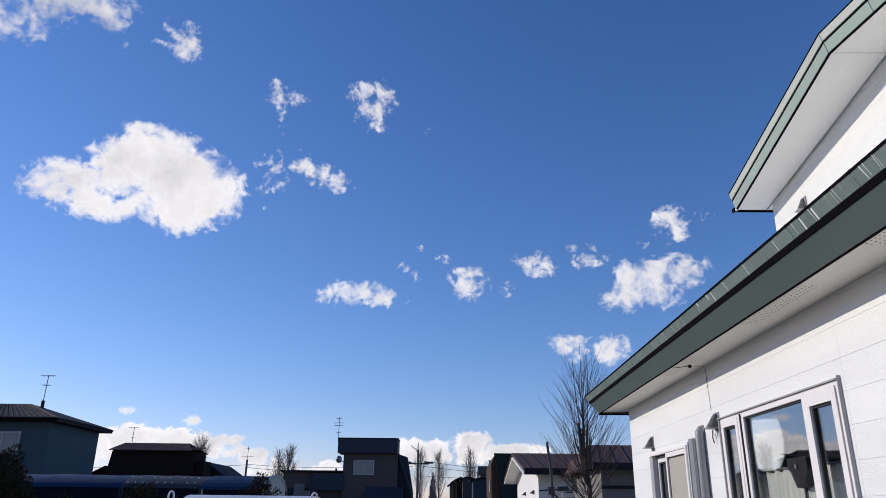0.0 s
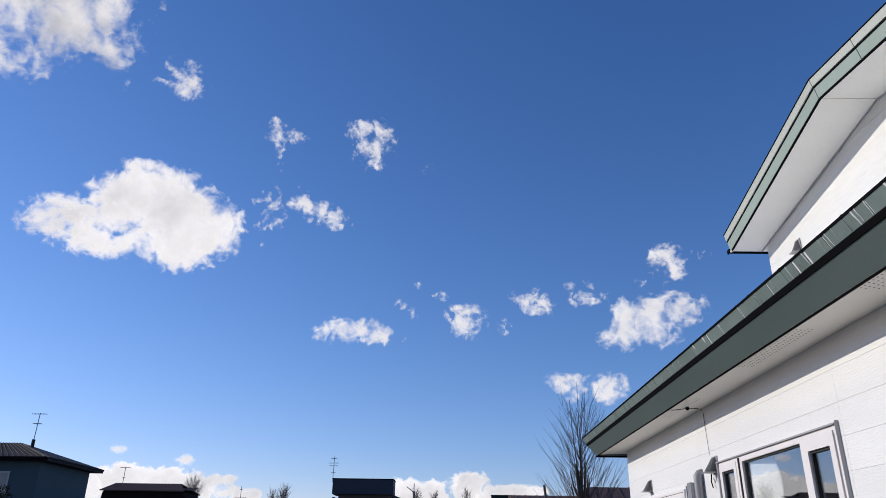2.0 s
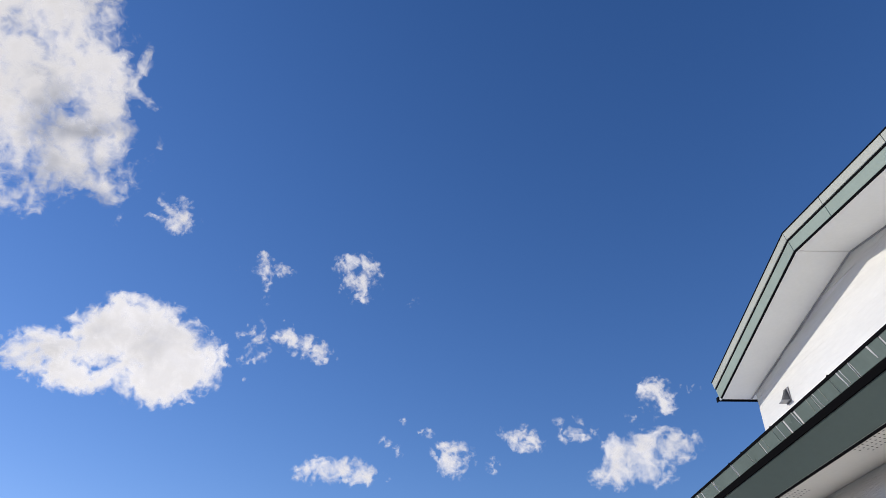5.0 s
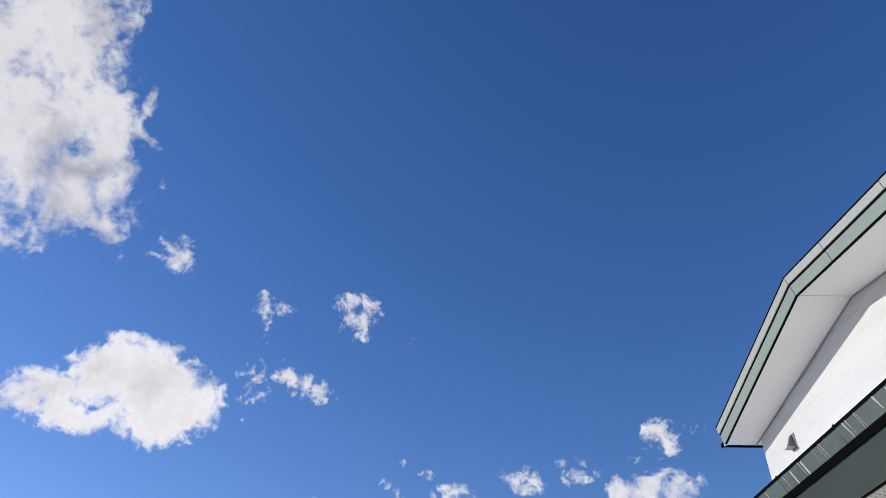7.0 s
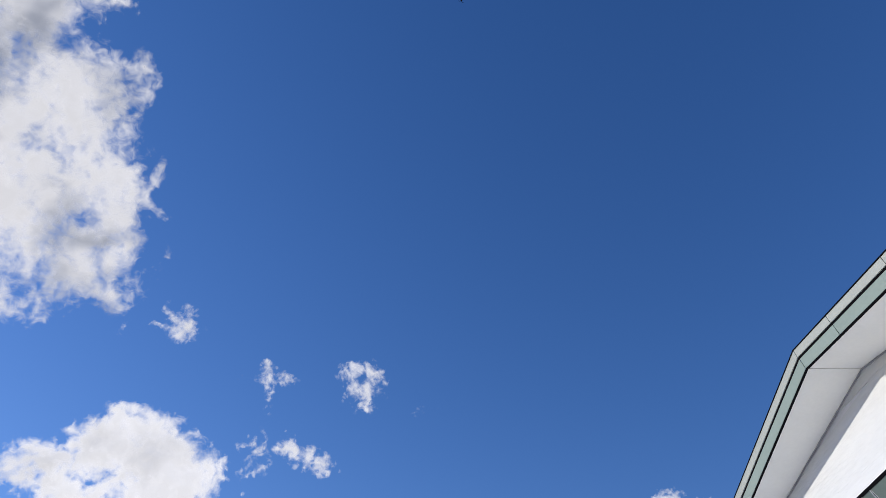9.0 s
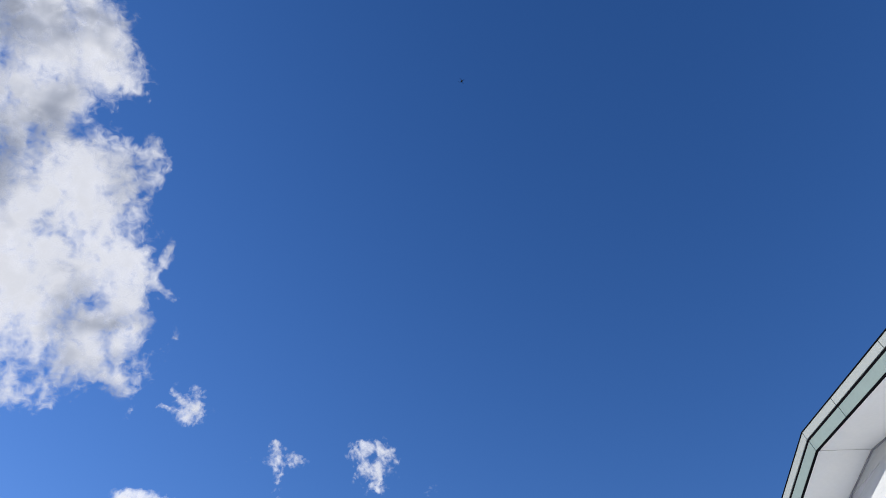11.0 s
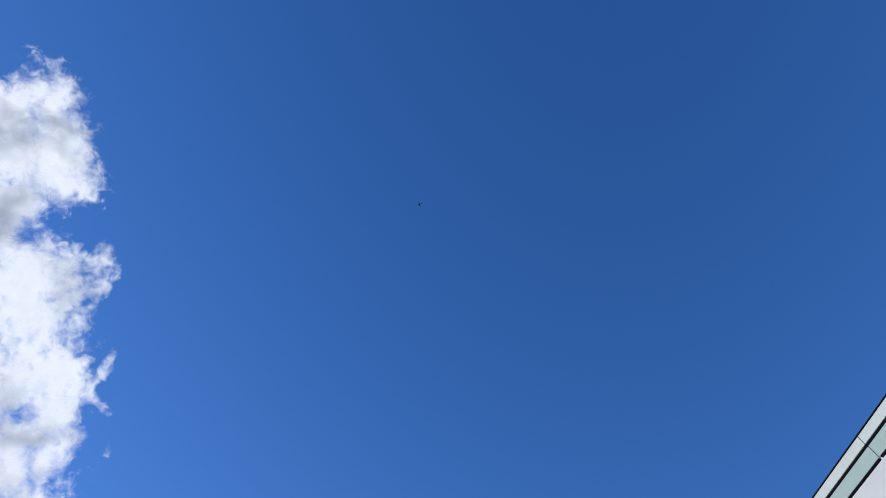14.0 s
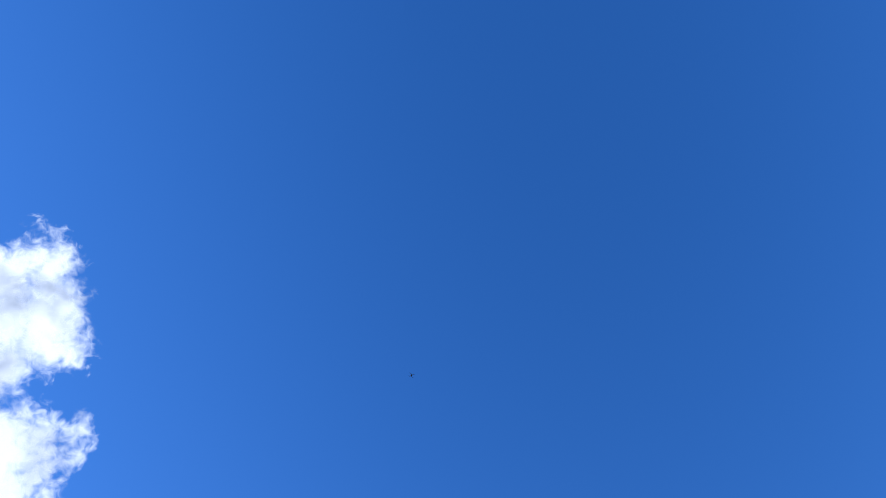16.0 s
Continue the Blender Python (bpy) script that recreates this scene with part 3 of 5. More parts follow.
# room behind the big window
cur = thing("curtain", "white gathered curtain hanging in the window", "curtain", at=(XW + 0.125, 0, 0))
bm = bmesh.new()
cols = []
for k in range(261):
    yy = 5.40 + k * (7.75 - 5.40) / 260
    dx = 0.017 * math.sin(k * 0.62 + 0.8 * math.sin(k * 0.13)) + 0.006 * math.sin(k * 1.7)
    cols.append([bm.verts.new((dx * (0.4 + 0.6 * (1 - t)), yy, 0.6 + 1.37 * t + 0.012 * math.sin(k * 0.31) * t)) for t in (0, 0.35, 0.7, 0.93, 1.0)])
for u, v in zip(cols, cols[1:]):
    for k in range(4):
        bm.faces.new((u[k], v[k], v[k + 1], u[k + 1]))
bmesh.ops.recalc_face_normals(bm, faces=bm.faces[:])
if bm.faces[0].normal.x < 0:
    bmesh.ops.reverse_faces(bm, faces=bm.faces[:])
bmesh.ops.solidify(bm, geom=bm.faces[:], thickness=0.003)
bmesh.ops.recalc_face_normals(bm, faces=bm.faces[:])
part("cloth", bm, "cloth", cur, smooth=True)
part("rod", tube([(0, 5.3, 1.985), (0, 7.9, 1.985)], 0.012, 8), "steel", cur)
shade = thing("paper_lantern", "tall white rounded paper lantern hanging in the window", "lantern", at=(XW + 0.10, 6.81, -0.012), rz=14)
bm = bmesh.new()
rings = []
for t, r in ((0.0, 0.10), (0.03, 0.14), (0.10, 0.18), (0.25, 0.225), (0.45, 0.244), (0.66, 0.24), (0.88, 0.21), (0.97, 0.19), (1.0, 0.17)):
    rings.append([bm.verts.new((r * 0.10 * math.cos(a * math.tau / 24), r * math.sin(a * math.tau / 24), 1.99 + 0.50 * t)) for a in range(24)])
for u, v in zip(rings, rings[1:]):
    for k in range(24):
        bm.faces.new((u[k], u[(k + 1) % 24], v[(k + 1) % 24], v[k]))
bm.faces.new(rings[0][::-1]); bm.faces.new(rings[-1])
part("shade", bm, "paper", shade, smooth=True)
part("cord", tube([(0, 0, 2.485), (0, 0, 2.95)], 0.004, 6), "dark", shade)
lamp = thing("speaker", "black wedge-shaped speaker standing in the window", "speaker", at=(XW + 0.085, 6.15, 0.03))
part("case", prism([(-0.17, 2.02), (0.17, 2.02), (0.17, 1.97), (0.05, 1.78), (-0.05, 1.78), (-0.17, 1.92)], -0.045, 0.045, "x"), "dark", lamp)
part("knob", tube([(-0.045, 0, 1.95), (-0.06, 0, 1.95)], 0.022, 12), "steel", lamp)
part("foot", tube([(0, 0, 0.5), (0, 0, 1.78)], 0.015, 8), "dark", lamp)

# unseen plain low walls, added to close the yard
tagged(link("wall_unseen_side", box(-7.4, -7.0, -22, 6.0, 0, 1.5), "grey_stucco"), "unseen plain low grey wall added beside the yard", "wall", kind="structure")
tagged(link("wall_unseen_back", box(-7.0, 2.6, -12.4, -12.0, 0, 1.5), "grey_stucco"), "unseen plain low grey wall added behind the yard", "wall", kind="structure")


# ---- neighbouring houses ----
def window(parent, x0, x1, z0, z1, y, bars=1, name="window"):
    """A far window in a wall that faces the street: frame ring, bars, pane."""
    w = 0.07
    bm = bmesh.new()
    for r in minus((x0, x1, z0, z1), [(x0 + w, x1 - w, z0 + w, z1 - w)]):
        box(r[0], r[1], y - 0.04, y + 0.03, r[2], r[3], bm=bm)
    f = part(name, bm, "frame_edge", parent)
    part("pane", box(x0 + w, x1 - w, y - 0.015, y - 0.005, z0 + w, z1 - w), "glass_dark", f)
    for k in range(bars):
        xx = x0 + (x1 - x0) * (k + 1) / (bars + 1)
        part("bar", box(xx - 0.03, xx + 0.03, y - 0.035, y - 0.016, z0 + w, z1 - w), "frame_edge", f)
    return f


def sloped(p0, p1, q1, q0, thick, name, m, parent, seams=0, label=""):
    """A roof plane from eave p0-p1 to ridge q0-q1 with standing seams."""
    a, b, c, d = (Vector(v) for v in (p0, p1, q1, q0))
    n = (b - a).cross(d - a).normalized()
    if n.z < 0:
        n = -n
    bm = bmesh.new()
    low = [bm.verts.new(v) for v in (a, b, c, d)]
    top = [bm.verts.new(v + n * thick) for v in (a, b, c, d)]
    bm.faces.new(low[::-1]); bm.faces.new(top)
    for k in range(4):
        bm.faces.new((low[k], low[(k + 1) % 4], top[(k + 1) % 4], top[k]))
    bmesh.ops.recalc_face_normals(bm, faces=bm.faces[:])
    ob = part(name, bm, m, parent, label)
    for k in range(seams):
        t = (k + 0.5) / seams
        u, v = a.lerp(b, t) + n * (thick + 0.01), d.lerp(c, t) + n * (thick + 0.01)
        if (u - v).length > 0.2:
            part("seam", tube([u, v], 0.017, 4), m, ob)
    return ob


def antenna(x, y, z0, z1, bars, label="thin rooftop television antenna on a mast"):
    h = z1 - z0
    a = thing("antenna", label, "antenna", "rooftop antennas", at=(x, y, z0))
    part("mast", tube([(0, 0, -0.15), (0.015 * h, 0, h)], 0.022, 6), "steel", a)
    for f, w in bars:
        b = part("boom", tube([(-w, 0, f * h), (w, 0, f * h + 0.01)], 0.014, 5), "steel", a)
        for k in range(5):
            xx = -w + 2 * w * (k + 0.5) / 5
            part("element", tube([(xx, -0.22, f * h), (xx, 0.22, f * h)], 0.007, 4), "steel", b)
    return a


# teal house with a hipped metal roof
teal = thing("teal_house", "teal painted house with a dark ribbed hip roof", "house")
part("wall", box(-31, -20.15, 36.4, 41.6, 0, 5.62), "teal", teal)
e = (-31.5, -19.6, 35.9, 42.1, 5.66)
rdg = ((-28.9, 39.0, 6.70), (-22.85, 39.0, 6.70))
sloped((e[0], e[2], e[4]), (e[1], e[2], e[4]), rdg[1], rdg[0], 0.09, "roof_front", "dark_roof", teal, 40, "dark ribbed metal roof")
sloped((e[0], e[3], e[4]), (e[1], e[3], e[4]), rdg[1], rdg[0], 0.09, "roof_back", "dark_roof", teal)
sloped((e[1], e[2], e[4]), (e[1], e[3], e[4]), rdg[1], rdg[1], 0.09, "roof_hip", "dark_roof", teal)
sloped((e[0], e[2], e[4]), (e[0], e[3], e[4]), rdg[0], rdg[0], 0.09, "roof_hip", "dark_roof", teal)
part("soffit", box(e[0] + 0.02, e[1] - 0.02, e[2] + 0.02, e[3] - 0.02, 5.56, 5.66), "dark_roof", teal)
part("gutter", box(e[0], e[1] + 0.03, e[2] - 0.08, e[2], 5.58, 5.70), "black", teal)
window(teal, -23.4, -21.55, 3.98, 5.08, 36.4)
part("vent_stack", tube([(-22.03, 38.6, 6.3), (-22.03, 38.6, 6.92)], 0.09, 8), "dark_roof", teal)
antenna(-22.03, 38.6, 6.92, 8.30, ((0.97, 0.40), (0.60, 0.22)))

# dark brown house with leaning walls
brown = thing("brown_house", "dark brown house with sloping walls and a metal roof", "house")
bm = bmesh.new()
u = [bm.verts.new(v) for v in ((-23.9, 50, 0), (-17.35, 50, 0), (-17.35, 52.8, 0), (-23.9, 52.8, 0))]
v = [bm.verts.new(w) for w in ((-23.1, 50, 5.19), (-17.6, 50, 5.19), (-17.6, 52.8, 5.19), (-23.1, 52.8, 5.19))]
bm.faces.new(v)
for k in range(4):
    bm.faces.new((u[k], u[(k + 1) % 4], v[(k + 1) % 4], v[k]))
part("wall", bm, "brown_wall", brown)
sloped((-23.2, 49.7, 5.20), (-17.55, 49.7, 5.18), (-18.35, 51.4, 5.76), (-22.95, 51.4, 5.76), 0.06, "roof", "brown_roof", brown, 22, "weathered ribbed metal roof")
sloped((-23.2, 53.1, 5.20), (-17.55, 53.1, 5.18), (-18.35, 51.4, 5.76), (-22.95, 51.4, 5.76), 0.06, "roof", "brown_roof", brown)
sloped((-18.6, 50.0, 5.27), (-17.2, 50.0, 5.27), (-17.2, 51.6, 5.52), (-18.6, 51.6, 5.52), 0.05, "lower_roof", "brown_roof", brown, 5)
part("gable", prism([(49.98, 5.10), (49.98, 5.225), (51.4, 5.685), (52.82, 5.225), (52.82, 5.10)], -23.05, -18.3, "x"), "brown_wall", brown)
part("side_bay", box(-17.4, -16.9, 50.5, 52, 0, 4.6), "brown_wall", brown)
antenna(-22.3, 51, 5.6, 6.85, ((0.97, 0.35), (0.45, 0.05)))


def gable_house(x0, x1, y0, y1, eave, ridge, wall, roof, label, along="y", over=0.35, seams=0):
    h = thing("house", label, "house", "houses along the street")
    if along == "y":
        xm = (x0 + x1) / 2
        part("wall", prism([(x0, 0), (x1, 0), (x1, eave), (xm, ridge - 0.05), (x0, eave)], y0, y1), wall, h)
        s = (ridge - eave) / (xm - x0) * over
        for xe, sg in ((x0 - over, -1), (x1 + over, 1)):
            sloped((xe, y0 - over, eave - s), (xe, y1 + over, eave - s), (xm, y1 + over, ridge), (xm, y0 - over, ridge), 0.1, "roof", roof, h, seams)
    else:
        ym = (y0 + y1) / 2
        part("wall", prism([(y0, 0), (y1, 0), (y1, eave), (ym, ridge - 0.05), (y0, eave)], x0, x1, "x"), wall, h)
        s = (ridge - eave) / (ym - y0) * over
        for ye in (y0 - over, y1 + over):
            sloped((x0 - over, ye, eave - s), (x1 + over, ye, eave - s), (x1 + over, ym, ridge), (x0 - over, ym, ridge), 0.1, "roof", roof, h, seams)
    return h


gable_house(-27.6, -24.5, 56, 60, 3.6, 4.4, "brown_wall", "dark_roof", "small dark house behind the teal one")
gable_house(-21.4, -18.3, 60, 66, 4.0, 5.0, "brown_wall", "dark_roof", "low dark gabled house beside bare trees")

# flat-topped grey house with a slanted side
mid = thing("grey_house", "warm grey two-storey house with a flat blue-grey parapet", "house")
part("wall", box(-7.3, -3.62, 50, 51.4, 0, 5.2), "grey_wall", mid)
part("parapet", box(-7.68, -3.64, 49.6, 51.6, 5.17, 6.12, 0.02), "blue_grey", mid, "blue-grey sheet parapet band")
part("coping", box(-7.72, -3.60, 49.56, 51.64, 6.12, 6.17), "black", mid)
part("slanted_side", prism([(-3.62, 5.2), (-3.02, 5.0), (-2.60, 2.7), (-2.60, 0), (-3.62, 0)], 50.6, 51.4), "blue_grey", mid)
part("corner_board", prism([(-3.66, 5.2), (-3.55, 5.2), (-2.62, 2.7), (-2.62, 0), (-2.75, 0), (-2.75, 2.7)], 49.95, 50.59), "blue_grey", mid)
window(mid, -6.6, -5.2, 3.79, 4.74, 50, 1)
part("awning", prism([(49.2, 2.25), (49.2, 2.40), (50, 3.05), (50, 2.25)], -5.7, -3.2, "x"), "blue_grey", mid)
window(mid, -5.5, -3.5, 0.9, 2.1, 50, 2)
annex = thing("low_annex", "low dark flat-roofed annex with a blue-grey panel", "house")
part("wall", box(-11.4, -7.32, 50.5, 56, 0, 3.95), "grey_wall", annex)
part("roof", box(-11.6, -7.32, 50.2, 56.2, 3.96, 4.06), "dark_roof", annex)
part("panel", box(-9.3, -7.2, 49.9, 50.45, 2.78, 3.86), "blue_grey", annex)
part("shutter_door", box(-11.0, -9.6, 50.44, 50.49, 0, 2.9), "dark_roof", annex)
part("pale_panel", box(-10.6, -9.9, 50.40, 50.438, 2.3, 3.2), "grey_stucco", annex)
part("pale_panel", box(-9.9, -9.4, 50.05, 50.40, 1.2, 2.75), "grey_stucco", annex)
antenna(-7.75, 50, 6.1, 7.6, ((0.92, 0.2), (0.72, 0.35), (0.60, 0.3), (0.3, 0.15)))
dish = thing("satellite_dish", "round grey satellite dish on the house corner", "satellite dish", at=(-7.55, 49.6, 4.75))
bm = bmesh.new()
bmesh.ops.create_uvsphere(bm, u_segments=18, v_segments=10, radius=0.24, matrix=Matrix.Diagonal((0.85, 0.35, 1.0, 1)))
part("bowl", bm, "steel", dish, smooth=True)
part("arm", tube([(0, 0, -0.05), (0.3, 0.3, -0.15)], 0.03, 6), "steel", dish)
part("feed_horn", tube([(0, -0.1, 0), (-0.1, -0.42, -0.12)], 0.025, 6), "steel", dish)

# white house with brown roofs
wh = thing("white_house", "low white house with a brown standing-seam roof", "house")
part("wall", prism([(25, 0), (33, 0), (33, 2.95), (29, 3.62), (25, 2.95)], 2.9, 6.4, "x"), "white_wall", wh)
sloped((2.36, 24.4, 2.88), (6.6, 24.4, 2.88), (6.6, 29, 3.68), (2.36, 29, 3.68), 0.07, "roof", "brown_roof", wh, 10, "weathered brown standing-seam metal roof")
sloped((2.36, 33.6, 2.88), (6.6, 33.6, 2.88), (6.6, 29, 3.68), (2.36, 29, 3.68), 0.07, "roof", "brown_roof", wh, 0)
part("fascia", box(2.38, 6.6, 24.30, 24.39, 2.74, 2.93), "dark_roof", wh)
part("gable_soffit", prism([(24.45, 2.80), (29, 3.60), (33.5, 2.80), (33.5, 2.74), (29, 3.54), (24.45, 2.74)], 2.36, 2.895, "x"), "white_wall", wh)
for yy in (26.5, 29.5):
    part("window_hood", prism([(2.898, 2.32), (2.80, 2.24), (2.80, 2.20), (2.898, 2.20)], yy - 0.25, yy + 0.25), "dark", wh)
    part("window_box", box(2.86, 2.92, yy - 0.5, yy + 0.5, 1.1, 1.95), "glass_dark", wh)
window(wh, 3.75, 4.5, 1.5, 2.3, 25, 1)
part("balcony_rail", box(3.6, 4.6, 24.5, 24.6, 2.05, 2.18), "white_wall", wh)
part("balcony_rail", box(3.6, 4.6, 24.5, 24.6, 2.42, 2.50), "white_wall", wh)
wing = thing("grey_wing", "grey stucco house wing under a dark brown hip roof", "house")
part("wall", box(4.0, 9.0, 20, 27, 0, 2.72), "grey_stucco", wing)
sloped((3.7, 19.6, 2.70), (9.4, 19.6, 2.70), (9.4, 23.6, 3.55), (4.45, 23.6, 3.55), 0.08, "roof", "brown_roof", wing, 14)
sloped((3.7, 27.4, 2.70), (9.4, 27.4, 2.70), (9.4, 23.6, 3.55), (4.45, 23.6, 3.55), 0.08, "roof", "brown_roof", wing, 0)
sloped((3.7, 19.6, 2.70), (3.7, 27.4, 2.70), (4.45, 23.6, 3.55), (4.45, 23.6, 3.55), 0.08, "roof", "brown_roof", wing, 0)
part("fascia", box(3.7, 9.4, 19.5, 19.6, 2.66, 2.84), "dark_roof", wing)
part("beam", box(4.0, 9.0, 19.95, 19.995, 2.2, 2.28), "dark_roof", wing)
window(wing, 5.35, 5.9, 1.4, 1.95, 20, 0)

# steep dark green house and the row behind it
af = thing("steep_house", "steep dark green roofed house with brown gable cladding", "house")
part("roof", prism([(2.30, 4.55), (3.35, 4.55), (4.2, 0), (3.1, 0)], 40, 40.2), "green_dark", af)
part("roof_back", prism([(2.30, 4.55), (3.35, 4.55), (4.2, 0), (3.1, 0)], 45.8, 46.0), "green_dark", af)
part("gable_wall", prism([(2.34, 4.45), (3.0, 0), (2.15, 0), (2.15, 4.0)], 40.2, 45.8), "wood", af)
part("side_wall", prism([(3.3, 4.5), (4.15, 0), (3.05, 0), (2.4, 4.5)], 40.2, 45.8), "green_dark", af)
part("small_window", box(2.11, 2.17, 41, 42, 2.6, 3.2), "glass_dark", af)
for x0, x1, yy, ev, rd, w, r, lab in ((1.75, 3.4, 60, 3.9, 4.1, "blue_grey", "dark_roof", "dark blue-grey house in a street row"),
                                      (1.0, 2.0, 66, 4.2, 4.4, "grey_wall", "dark_roof", "dark grey house in a street row"),
                                      (0.55, 1.3, 72, 4.4, 4.6, "brown_wall", "brown_roof", "brown house in a street row"),
                                      (0.2, 0.95, 80, 4.5, 4.75, "wood", "dark_roof", "red-brown house in a street row"),
                                      (-0.2, 0.6, 90, 4.5, 4.75, "grey_wall", "dark_roof", "small grey house in a street row")):
    gable_house(x0, x1, yy, yy + 4, ev, rd, w, r, lab, over=0.25)
gable_house(2.9, 4.4, 75, 80, 5.0, 5.9, "grey_stucco", "dark_roof", "pale grey house behind the row", "x", 0.15)

# ---- sheds with blue arched roofs ----
def quonset(x0, x1, y, depth, wall_z, top_z, ribs, dots, label, m="blue_roof"):
    s = thing("shed", label, "shed", "blue roofed sheds", at=(0, 0, 0))
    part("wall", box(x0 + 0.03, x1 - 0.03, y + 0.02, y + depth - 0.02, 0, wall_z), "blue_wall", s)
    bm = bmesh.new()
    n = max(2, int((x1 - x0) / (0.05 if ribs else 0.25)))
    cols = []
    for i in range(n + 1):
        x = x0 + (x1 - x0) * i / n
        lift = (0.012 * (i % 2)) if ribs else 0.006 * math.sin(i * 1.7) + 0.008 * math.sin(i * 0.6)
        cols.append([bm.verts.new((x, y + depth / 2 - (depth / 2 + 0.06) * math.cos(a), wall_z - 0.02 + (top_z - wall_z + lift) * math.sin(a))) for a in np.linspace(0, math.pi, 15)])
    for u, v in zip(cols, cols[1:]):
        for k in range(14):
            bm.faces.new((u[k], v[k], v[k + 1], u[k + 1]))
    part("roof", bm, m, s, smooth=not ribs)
    for xe in (x0 + 0.03, x1 - 0.03):
        prof = [(y + depth / 2 - depth / 2 * math.cos(a), wall_z + (top_z - wall_z - 0.02) * math.sin(a)) for a in np.linspace(0, math.pi, 15)]
        part("end_wall", prism([(y, 0)] + prof + [(y + depth, 0)], xe - 0.02, xe + 0.02, "x"), "shed_end" if ribs else m, s)
        if ribs and xe > (x0 + x1) / 2:
            part("end_trim", tube([(xe + (0.03 if xe > (x0 + x1) / 2 else -0.03), yy, zz + 0.02) for yy, zz in prof], 0.03, 6), "shed_end" if ribs else m, s)
    if dots:
        for r, a in enumerate((0.32, 0.75)):
            k = int((x1 - x0) / 0.2)
            for i in range(k):
                if (i + r) % 4 == 3:
                    continue
                x = x0 + 0.15 + i * 0.2
                yy, zz = y + depth / 2 - (depth / 2 + 0.06) * math.cos(a), wall_z + (top_z - wall_z) * math.sin(a)
                part("snow_guard", box(x - 0.013, x + 0.013, yy - 0.02, yy + 0.015, zz, zz + 0.028), "white_metal", s)
    return s


quonset(-14.0, -8.85, 20, 2.6, 2.10, 2.47, False, False, "long shed under a smooth blue tarpaulin roof")
quonset(-8.84, -6.7, 20.0, 2.6, 2.10, 2.465, False, True, "shed with a dull blue roof and pale snow guards", "blue_grey")
quonset(-6.69, -5.0, 19.98, 2.64, 2.08, 2.475, True, False, "shed with a corrugated bright blue arched roof")

# ---- small white truck ----
truck = thing("truck", "small white flatbed truck with a tubular cab guard", "truck", at=(-2.06, 8.8, 0), rz=180)
prof = [(0.0, 0.55), (-0.05, 0.95), (0.25, 1.62), (0.45, 1.715), (1.1, 1.73), (1.28, 1.68), (1.32, 0.55)]
bm = prism(prof, -0.68, 0.68, "x")
bmesh.ops.bevel(bm, geom=bm.edges[:], offset=0.035, segments=3, affect="EDGES")
cab = part("cab", bm, "white_metal", truck, smooth=False)
part("windscreen", prism([(-0.035, 1.0), (0.235, 1.58), (0.225, 1.58), (-0.045, 1.0)], -0.58, 0.58, "x"), "glass_dark", cab)
for sx in (-1, 1):
    part("side_window", box(sx * 0.672, sx * 0.688, 0.35, 1.1, 1.02, 1.55), "glass_dark", cab)
    part("headlight", tube([(sx * 0.5, -0.075, 0.8), (sx * 0.5, -0.03, 0.8)], 0.09, 14), "frame", cab)
    part("mirror", box(sx * 0.72, sx * 0.86, 0.02, 0.06, 1.1, 1.32, 0.01), "dark", cab)
    part("cab_guard", tube([(sx * 0.735, 1.40, 0.8), (sx * 0.735, 1.40, 1.71), (sx * 0.731, 1.40, 1.733), (sx * 0.722, 1.40, 1.748), (sx * 0.708, 1.40, 1.755), (sx * 0.694, 1.40, 1.748), (sx * 0.685, 1.40, 1.733), (sx * 0.681, 1.40, 1.71), (sx * 0.681, 1.40, 0.85)], 0.010, 8), "white_metal", truck)
part("bumper", box(-0.68, 0.68, -0.1, 0.02, 0.35, 0.54, 0.015), "white_metal", cab)
part("bed", box(-0.70, 0.70, 1.36, 3.3, 0.55, 0.66), "white_metal", truck)
for sx in (-1, 1):
    part("bed_side", box(sx * 0.70, sx * 0.675, 1.45, 3.3, 0.661, 0.95), "white_metal", truck)
    for yy in (0.45, 2.7):
        w = part("wheel", tube([(sx * 0.52, yy, 0.27), (sx * 0.66, yy, 0.27)], 0.27, 20), "tyre", truck)
        part("rim", tube([(sx * 0.655, yy, 0.27), (sx * 0.67, yy, 0.27)], 0.17, 16), "steel", w)
part("tailgate", box(-0.674, 0.674, 3.275, 3.3, 0.661, 0.95), "white_metal", truck)

# ---- poles and wires ----
def utility_pole(x, y, h, arm, label, lean=0.0, lamp=False):
    p = thing("utility_pole", label, "utility pole", "poles along the street", at=(x, y, 0))
    part("post", tube([(0, 0, -0.2), (lean * 0.5, 0, h * 0.5), (lean, 0, h)], 0.12, 8, r1=0.08), "pole", p)
    if arm:
        part("crossarm", box(lean - arm, lean + arm, -0.05, 0.05, h - 1.12, h - 1.0), "pole", p)
        for s in (-1, 1):
            part("insulator_box", box(lean + s * arm - 0.35, lean + s * arm + 0.35, -0.1, 0.1, h - 1.05, h - 0.9, 0.02), "dark", p)
    if lamp:
        part("lamp_arm", tube([(lean, 0, h - 0.1), (lean - 0.6, 0, h + 0.35)], 0.03, 6), "steel", p)
        part("bracket", tube([(lean, 0, h - 0.2), (lean, 0, h + 0.6)], 0.03, 6), "steel", p)
    return p


